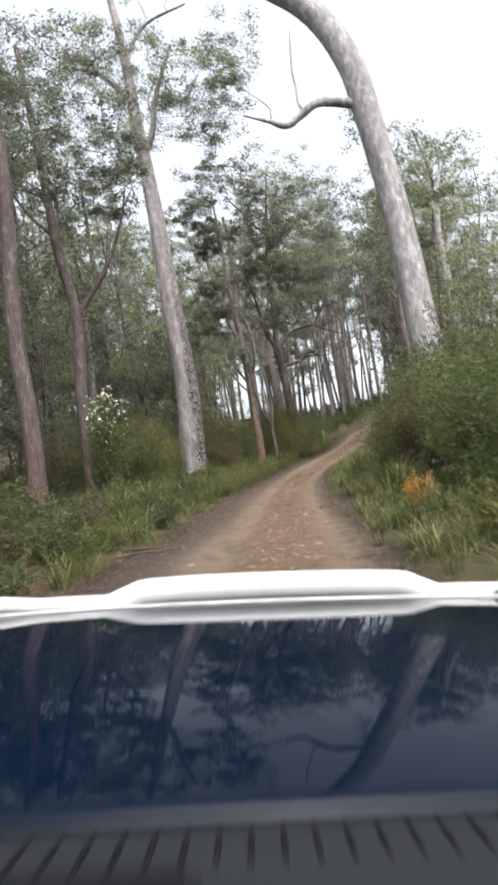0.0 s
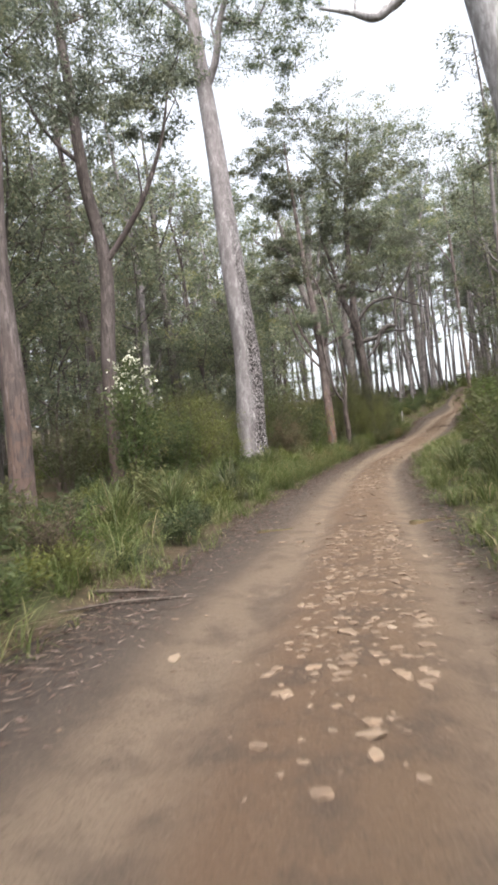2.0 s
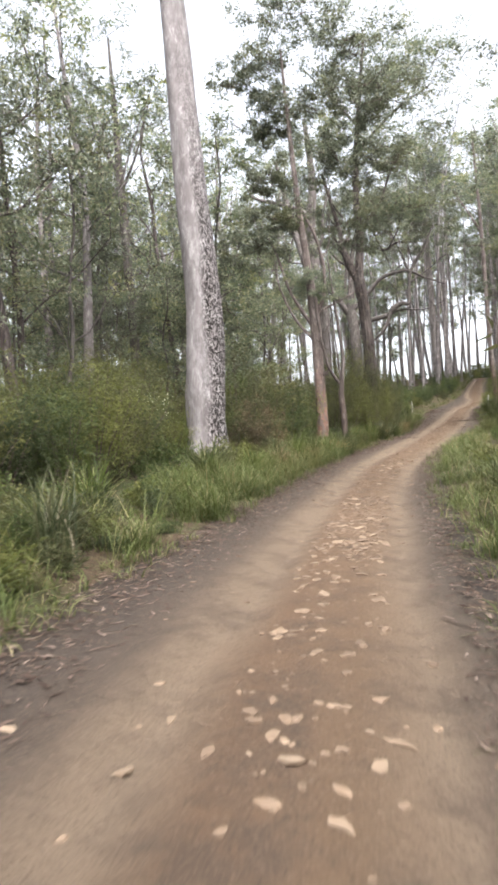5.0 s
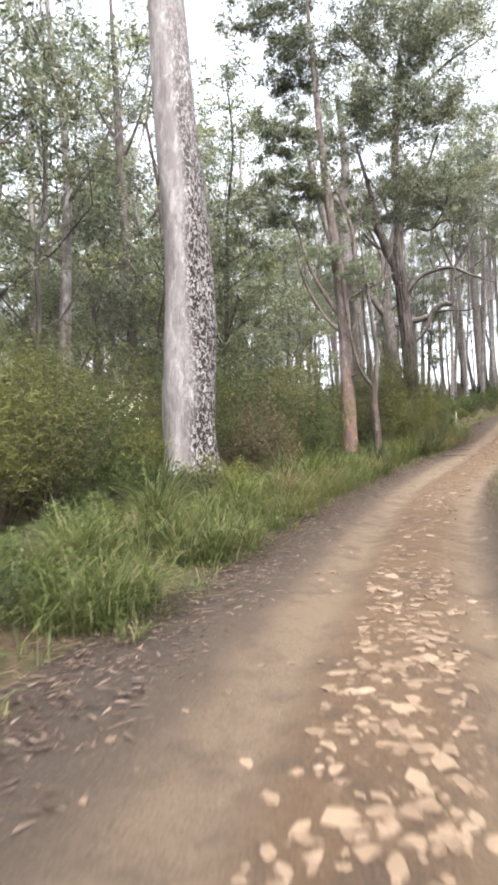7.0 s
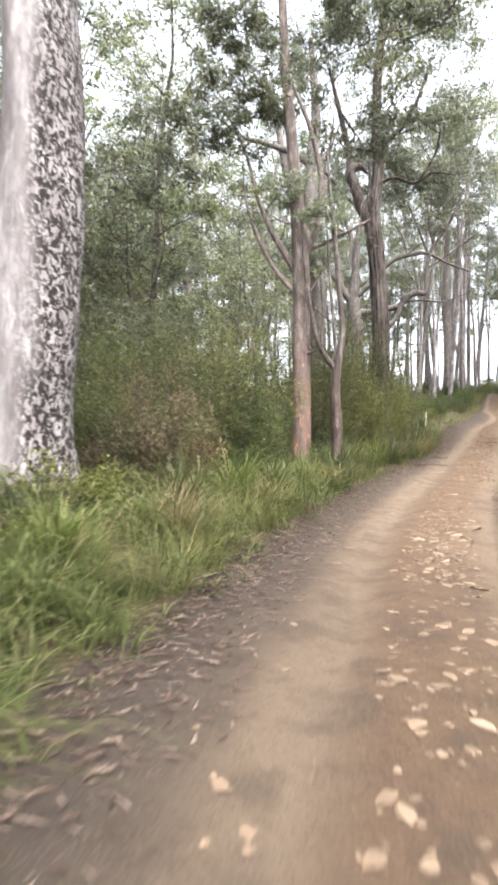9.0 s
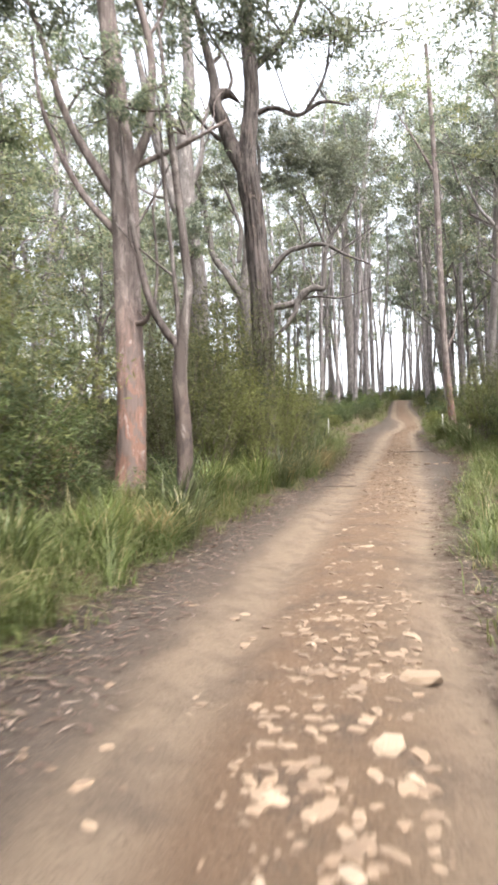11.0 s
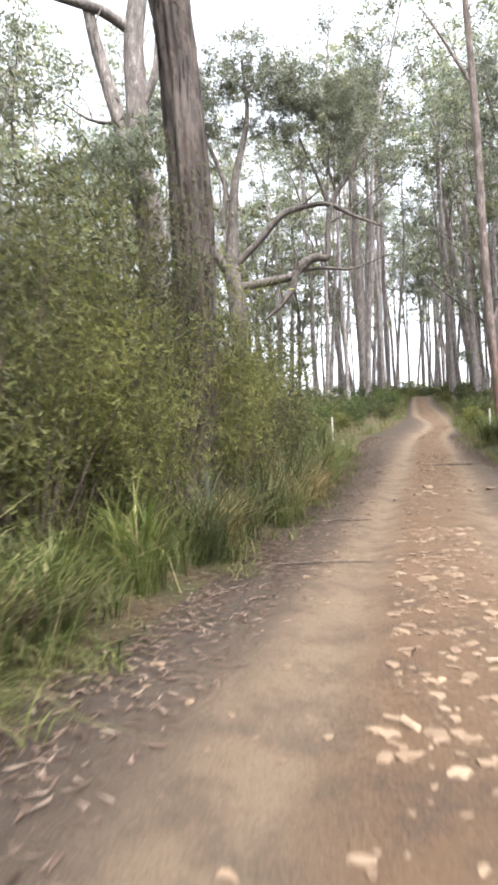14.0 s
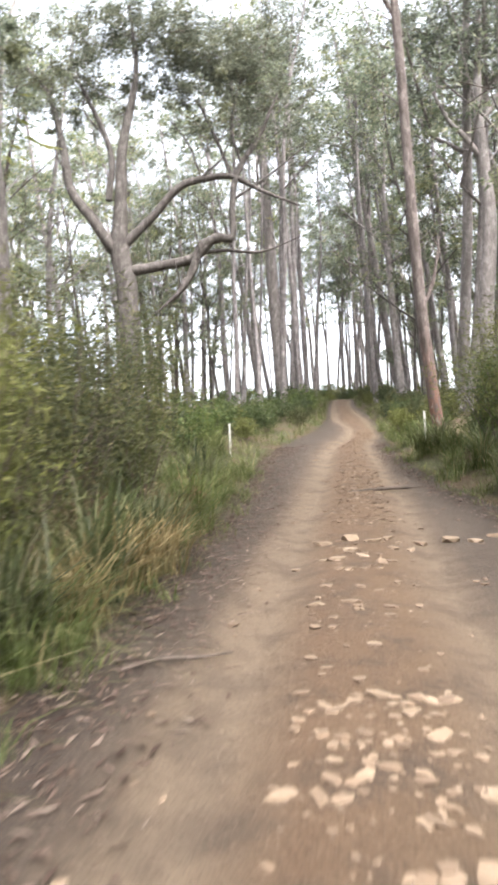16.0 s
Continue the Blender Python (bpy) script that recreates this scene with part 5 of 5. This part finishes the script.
def stone_spot(r, y0, y1):
    """Mostly the raised middle between the wheels, in stretches where the soil has washed out."""
    while True:
        y = y0 + (y1 - y0) * r.random()
        u = 0.52 + 0.24 * r.random() if r.random() < 0.75 else np.clip(0.62 + 0.2 * r.normal(), 0.12, 0.97)
        if r.random() < 0.30 + 0.7 * (math.sin(y * 0.55 + 1.0) > -0.1) and not (0.43 < u < 0.5 and r.random() < 0.7):
            tl, tr = np.interp(y, TAN[:, 0], TAN[:, 1]), np.interp(y, TAN[:, 0], TAN[:, 2])
            return float(tl + (tr - tl) * (u - 0.34) / 0.56), float(y)


sr = np.random.default_rng(55)
verts, faces, nv = [], [], 0
for i in range(5000):        # small stones that lie too thick to tell apart
    x, y = stone_spot(sr, 8, 74)
    s = 0.014 + 0.04 * sr.random() ** 2.2
    a = sr.random() * 6.28
    p = np.array([v.co for v in STONES[i % 7].vertices]) * (s * 1.5, s, s * 0.55)
    p = np.stack([p[:, 0] * math.cos(a) - p[:, 1] * math.sin(a) + x, p[:, 0] * math.sin(a) + p[:, 1] * math.cos(a) + y, p[:, 2] + float(height(x, y)) + s * 0.1], 1)
    verts.append(p)
    faces.append(np.array([f.vertices for f in STONES[i % 7].polygons]) + nv)
    nv += len(p)
tagged(part("gravel", mesh_of("gravel", np.concatenate(verts), np.concatenate(faces), STONE, False), road), "pale broken gravel", kind="stuff")

for x, y, tilt, rows in ((3.4, 50.4, 0.2, [(-0.35, -0.05, 0.02, 0.012), (-0.1, 0.03, 0.04, 0.016), (0.15, 0, 0.03, 0.014), (0.4, 0.06, 0.02, 0.008)]), (3.0, 47.7, 0.05, [(-0.55, 0, 0.02, 0.012), (0, 0.05, 0.03, 0.014), (0.5, 0.0, 0.02, 0.009)]),
                         (-0.9, 11.6, 0.3, [(-0.7, 0, 0.03, 0.014), (0, 0.1, 0.05, 0.018), (0.8, 0.0, 0.03, 0.009)]), (-1.3, 12.2, -0.2, [(-0.7, 0, 0.03, 0.02), (0.1, -0.05, 0.05, 0.024), (0.6, 0.0, 0.03, 0.013)]),
                         (0.2, 40.4, 0.5, [(-0.5, 0, 0.02, 0.015), (0, 0.05, 0.03, 0.018), (0.6, 0.0, 0.02, 0.01)]), (6.9, 58.3, 0.1, [(-0.8, 0, 0.03, 0.03), (0.1, 0.05, 0.05, 0.035), (0.9, 0.0, 0.03, 0.02)])):
    st = new("fallen_stick", mesh_of("fallen_stick", *tube(rows, 6, 10, 0.2, rng), TWIG))
    st.matrix_world = Matrix.Translation((x, y, float(height(x, y)) + 0.005)) @ Euler((0, 0, tilt)).to_matrix().to_4x4()
    tagged(st, "dead brown stick lying on the track edge", "stick", "fallen sticks")


def stake(x, y, tall, wide=0.055):
    t = thing("marker_stake", "weathered white wooden marker stake standing in the verge", "stake", "marker stakes", (x, y, float(height(x, y))))
    bm = bmesh.new()
    bmesh.ops.create_cube(bm, size=1.0)
    for v in bm.verts:
        v.co = Vector((v.co.x * wide, v.co.y * wide * 0.5, (v.co.z + 0.5) * (tall + 0.25) - 0.25))
    top = [e for e in bm.edges if all(v.co.z > 0 for v in e.verts)]
    bmesh.ops.bevel(bm, geom=top, offset=0.008, segments=2, affect="EDGES")
    part_bm("post", bm, STAKE, t)
    return t


for x, y, tall in ((4.0, 64.6, 0.95), (9.4, 63.6, 1.15)):
    stake(x, y, tall)


def puddle(x, y, rx, ry, seed):
    r = np.random.default_rng(seed)
    z = float(height(x, y)) + 0.004
    k = np.linspace(0, 2 * np.pi, 28, endpoint=False)
    w = 1 + 0.1 * np.sin(3 * k + r.random() * 6) + 0.06 * np.sin(5 * k)
    top = [(x + rx * c * q, y + ry * s * q, z) for c, s, q in zip(np.cos(k), np.sin(k), w)]
    low = [(a, b, z - 0.06) for a, b, _ in top]
    n = len(top)
    me = mesh_of("puddle", top + low, [tuple(range(n)), *[(i, i + n, (i + 1) % n + n, (i + 1) % n) for i in range(n)]], PUDDLE, False)
    tagged(new("puddle", me), "shallow muddy puddle lying in the wheel rut", "puddle", kind="structure")


puddle(2.5, 15.9, 0.36, 0.2, 1)
puddle(-0.05, 15.8, 0.3, 0.18, 2)


# ---- the vehicle, where the drive begins ----
CAR = Matrix.Translation((2.008, 0.563, 0.747)) @ Euler((radians(4.0), radians(5.8), radians(7.4)), "XYZ").to_matrix().to_4x4() @ Matrix.Translation((0.14, 0, 0))


def box(name, mat, parent, lo, hi, bevel=0.02, label="", shape=None, segs=3):
    bm = bmesh.new()
    bmesh.ops.create_cube(bm, size=1.0)
    for v in bm.verts:
        v.co = Vector([l + (h - l) * (c + 0.5) for l, h, c in zip(lo, hi, v.co)])
        if shape:
            v.co = Vector(shape(*v.co))
    if bevel:
        bmesh.ops.bevel(bm, geom=bm.edges[:], offset=bevel, segments=segs, affect="EDGES", clamp_overlap=True)
    return part_bm(name, bm, mat, parent, label, True)


def patch(name, mat, parent, xs, ys, zf, thick, label=""):
    """A curved panel over a grid of x and y with height zf(x, y), and a rolled underside."""
    X, Y = np.meshgrid(xs, ys)
    Z = zf(X, Y)
    n, m = X.shape
    top = np.stack([X, Y, Z], -1).reshape(-1, 3)
    low = top - (0, 0, thick)
    i, j = np.meshgrid(np.arange(n - 1), np.arange(m - 1), indexing="ij")
    q = np.stack([i * m + j, i * m + j + 1, (i + 1) * m + j + 1, (i + 1) * m + j], -1).reshape(-1, 4)
    rim = [*range(m - 1), *[k * m + m - 1 for k in range(n - 1)], *[(n - 1) * m + k for k in range(m - 1, 0, -1)], *[k * m for k in range(n - 1, 0, -1)]]
    rim_q = np.array([(a, a + n * m, b + n * m, b) for a, b in zip(rim, rim[1:] + rim[:1])])
    return part(name, mesh_of(name, np.concatenate([top, low]), np.concatenate([q, q[:, ::-1] + n * m, rim_q]), mat), parent, label)


def four_wheel_drive():
    car = thing("four_wheel_drive_car", "dark blue four-wheel drive with white bull bar", "car")
    car.matrix_basis = CAR
    G = -1.50        # the ground under the camera's height
    crown = lambda x: -0.022 * (np.abs(x) / 0.9) ** 2.4
    bonnet_z = lambda x, y: -0.423 + 0.06 * (y - 0.74) - 0.085 * (y - 0.74) ** 2 + crown(x)
    b = patch("bonnet", PAINT, car, np.linspace(-0.92, 0.92, 41), np.linspace(0.74, 1.93, 31), bonnet_z, 0.03, "glossy dark blue bonnet")
    lip = tube([(x, 1.945, float(bonnet_z(x, 1.93)) + 0.001, 0.0045) for x in np.linspace(-0.9, 0.9, 13)], 8, 40)
    part("edge_trim", mesh_of("edge_trim", *lip, WHITE_STEEL), b, "white front edge trim")
    # bull bar: a raised hoop in the middle and lower wings at the sides
    bar = part("bull_bar", mesh_of("bull_bar", *tube([(-0.62, 2.0, -0.498, 0.036), (-0.52, 2.0, -0.491, 0.04), (-0.44, 2.0, -0.463, 0.043), (-0.36, 2.0, -0.445, 0.043), (0.0, 2.0, -0.438, 0.043),
                                                      (0.36, 2.0, -0.445, 0.043), (0.44, 2.0, -0.463, 0.043), (0.52, 2.0, -0.491, 0.04), (0.62, 2.0, -0.498, 0.036)], 14, 70), WHITE_STEEL), car, "white painted steel bull bar")
    for s in (-1, 1):
        part("wing", mesh_of("wing", *tube([(s * 0.50, 2.0, -0.475, 0.026), (s * 0.7, 2.0, -0.478, 0.026), (s * 0.94, 1.98, -0.49, 0.026), (s * 1.04, 1.9, -0.72, 0.024), (s * 1.04, 1.88, -1.0, 0.024)], 12, 30), WHITE_STEEL), bar)
        box("upright", WHITE_STEEL, bar, (s * 0.44 - 0.03, 1.97, -1.0), (s * 0.44 + 0.03, 2.03, -0.43), 0.012)
        if s > 0:
            box("marker", AMBER, bar, (s * 0.74 - 0.06, 1.955, -0.495), (s * 0.74 + 0.06, 1.975, -0.462), 0.006, "black rubber pad")
    # added black strip: stands in for the shade between hoop and bonnet
    box("hoop_shade", BLACK_PLASTIC, bar, (-0.5, 1.96, -0.62), (0.5, 2.0, -0.485), 0.01, "black strip standing in for shade under the hoop")
    box("bumper", WHITE_STEEL, bar, (-0.95, 1.86, -1.16), (0.95, 2.06, -0.92), 0.04)
    # scuttle with its ribbed grille
    cowl_z = lambda x, y: -0.416 + 0.2 * (0.72 - y) - 0.012 * (np.abs(x) / 0.8) ** 2
    cowl = patch("cowl", COWL, car, np.linspace(-0.98, 0.98, 41), np.linspace(0.40, 0.715, 9), cowl_z, 0.05, "black plastic cowl grille")
    for i in range(46):
        x = -0.76 + i * 0.0335
        rows = [(x - 0.002, 0.615, float(cowl_z(x, 0.615)) - 0.001, 0.0036), (x - 0.001, 0.65, float(cowl_z(x, 0.65)), 0.004), (x, 0.685, float(cowl_z(x, 0.685)) - 0.001, 0.0036)]
        part("rib", mesh_of("rib", *tube(rows, 5, 5), BLACK_PLASTIC), cowl)
    box("vent_cover", BLACK_PLASTIC, cowl, (-0.38, 0.42, -0.38), (-0.17, 0.545, -0.348), 0.012, "raised black vent cover")
    for s in (-0.62, 0.1):
        arm = part("wiper", mesh_of("wiper", *tube([(s, 0.47, -0.38, 0.012), (s + 0.2, 0.46, -0.375, 0.009), (s + 0.52, 0.45, -0.385, 0.006)], 6, 12), BLACK_PLASTIC), car)
    box("dashboard", BLACK_PLASTIC, car, (-0.84, -0.25, -0.62), (0.84, 0.39, -0.46), 0.04, "black dashboard top")
    # body, cabin and seats
    box("firewall", BLACK_PLASTIC, car, (-0.9, 0.70, -1.0), (0.9, 0.82, -0.475), 0.01, "dark firewall below the cowl")
    box("body", PAINT, car, (-0.97, -2.6, -1.12), (0.97, 0.42, -0.5), 0.06)
    for s in (-1, 1):
        fender = patch("fender", PAINT, car, np.array([s * 0.925, s * 0.95, s * 0.98, s * 1.0])[:: s], np.linspace(0.43, 1.9, 20), lambda x, y: -0.50 - 0.055 * (y - 0.7) - 0.06 * np.clip((y - 1.5) / 0.45, 0, 1) ** 2 - 0.9 * (np.abs(x) - 0.925) ** 1.2, 0.04)
        box("side_panel", PAINT, car, (s * 0.95 - 0.02, 0.43, -1.0), (s * 0.95 + 0.02, 0.84, -0.58), 0.01)
        box("side_panel", PAINT, car, (s * 0.95 - 0.02, 1.66, -0.95), (s * 0.95 + 0.02, 1.84, -0.66), 0.01)
        lamp = box("headlight", LENS, car, (s * 0.66 - 0.13, 1.78, -0.80), (s * 0.66 + 0.13, 1.92, -0.64), 0.03, "clear headlight")
        part("pillar", mesh_of("pillar", *tube([(s * 0.80, 0.40, -0.50, 0.045), (s * 0.76, 0.06, 0.0, 0.04), (s * 0.68, -0.38, 0.42, 0.04)], 8, 14), PAINT), car)
        part("pillar", mesh_of("pillar", *tube([(s * 0.84, -0.85, -0.52, 0.05), (s * 0.78, -0.87, 0.0, 0.045), (s * 0.68, -0.9, 0.42, 0.04)], 8, 14), PAINT), car)
        part("pillar", mesh_of("pillar", *tube([(s * 0.84, -2.45, -0.52, 0.06), (s * 0.78, -2.4, 0.0, 0.05), (s * 0.68, -2.3, 0.42, 0.05)], 8, 14), PAINT), car)
        box("seat", CLOTH, car, (s * 0.38 - 0.25, -1.05, -0.62), (s * 0.38 + 0.25, -0.55, -0.42), 0.06)
        box("backrest", CLOTH, car, (s * 0.38 - 0.24, -1.2, -0.45), (s * 0.38 + 0.24, -1.04, 0.15), 0.06)
        for y in (1.25, -1.75):
            wheel = part("wheel", mesh_of("wheel", *tube([(s * 0.76, y, G + 0.38, 0.2), (s * 0.78, y, G + 0.38, 0.23), (s * 0.90, y, G + 0.38, 0.22), (s * 0.92, y, G + 0.38, 0.12), (s * 0.925, y, G + 0.38, 0.01)], 24, 20), STEEL), car)
            k = np.linspace(0, 2 * np.pi, 40)
            v, q = tube([(s * 0.82, y + 0.30 * math.cos(t), G + 0.38 + 0.30 * math.sin(t), 0.085) for t in k], 10, 41)
            part("tyre", mesh_of("tyre", v, q, RUBBER), wheel)
    box("grille", BLACK_PLASTIC, car, (-0.5, 1.82, -0.88), (0.5, 1.90, -0.64), 0.02)
    box("chassis", BLACK_PLASTIC, car, (-0.6, -2.4, -1.2), (0.6, 1.8, -1.05), 0.03)
    box("roof", PAINT, car, (-0.74, -2.4, 0.40), (0.74, -0.34, 0.47), 0.03)
    return car


four_wheel_drive()

# ---- stones on the track ----
LEDGE = [(4.97, 53.97, 0.11), (5.33, 54.16, 0.15), (5.58, 53.90, 0.09), (5.79, 54.05, 0.08), (6.5, 53.85, 0.14), (6.75, 53.70, 0.1), (6.15, 53.95, 0.1), (7.1, 53.9, 0.12), (5.9, 53.5, 0.07), (5.2, 53.5, 0.08), (4.98, 53.10, 0.09), (4.5, 53.00, 0.07), (2.63, 36.30, 0.15), (2.3, 35.40, 0.09), (1.9, 33.90, 0.08)]
for i, (x, y, s) in enumerate(LEDGE):
    st = part("stone", STONES[i % 7], road)
    st.matrix_basis = Matrix.LocRotScale((x, y, float(height(x, y)) + s * 0.14), Euler((0.05, 0.05, i * 1.3)), (s * 1.4, s * 0.9, s * 0.6))
for i in range(280):
    x, y = stone_spot(sr, 8, 66)
    s = 0.03 + 0.05 * sr.random() ** 2.2
    st = part("stone", STONES[i % 7], road)
    st.matrix_basis = Matrix.LocRotScale((x, y, float(height(x, y)) + s * 0.06), Euler((0.15 * sr.normal(), 0.15 * sr.normal(), sr.random() * 6.28)), (s * 1.5, s * (0.7 + 0.5 * sr.random()), s * 0.45))
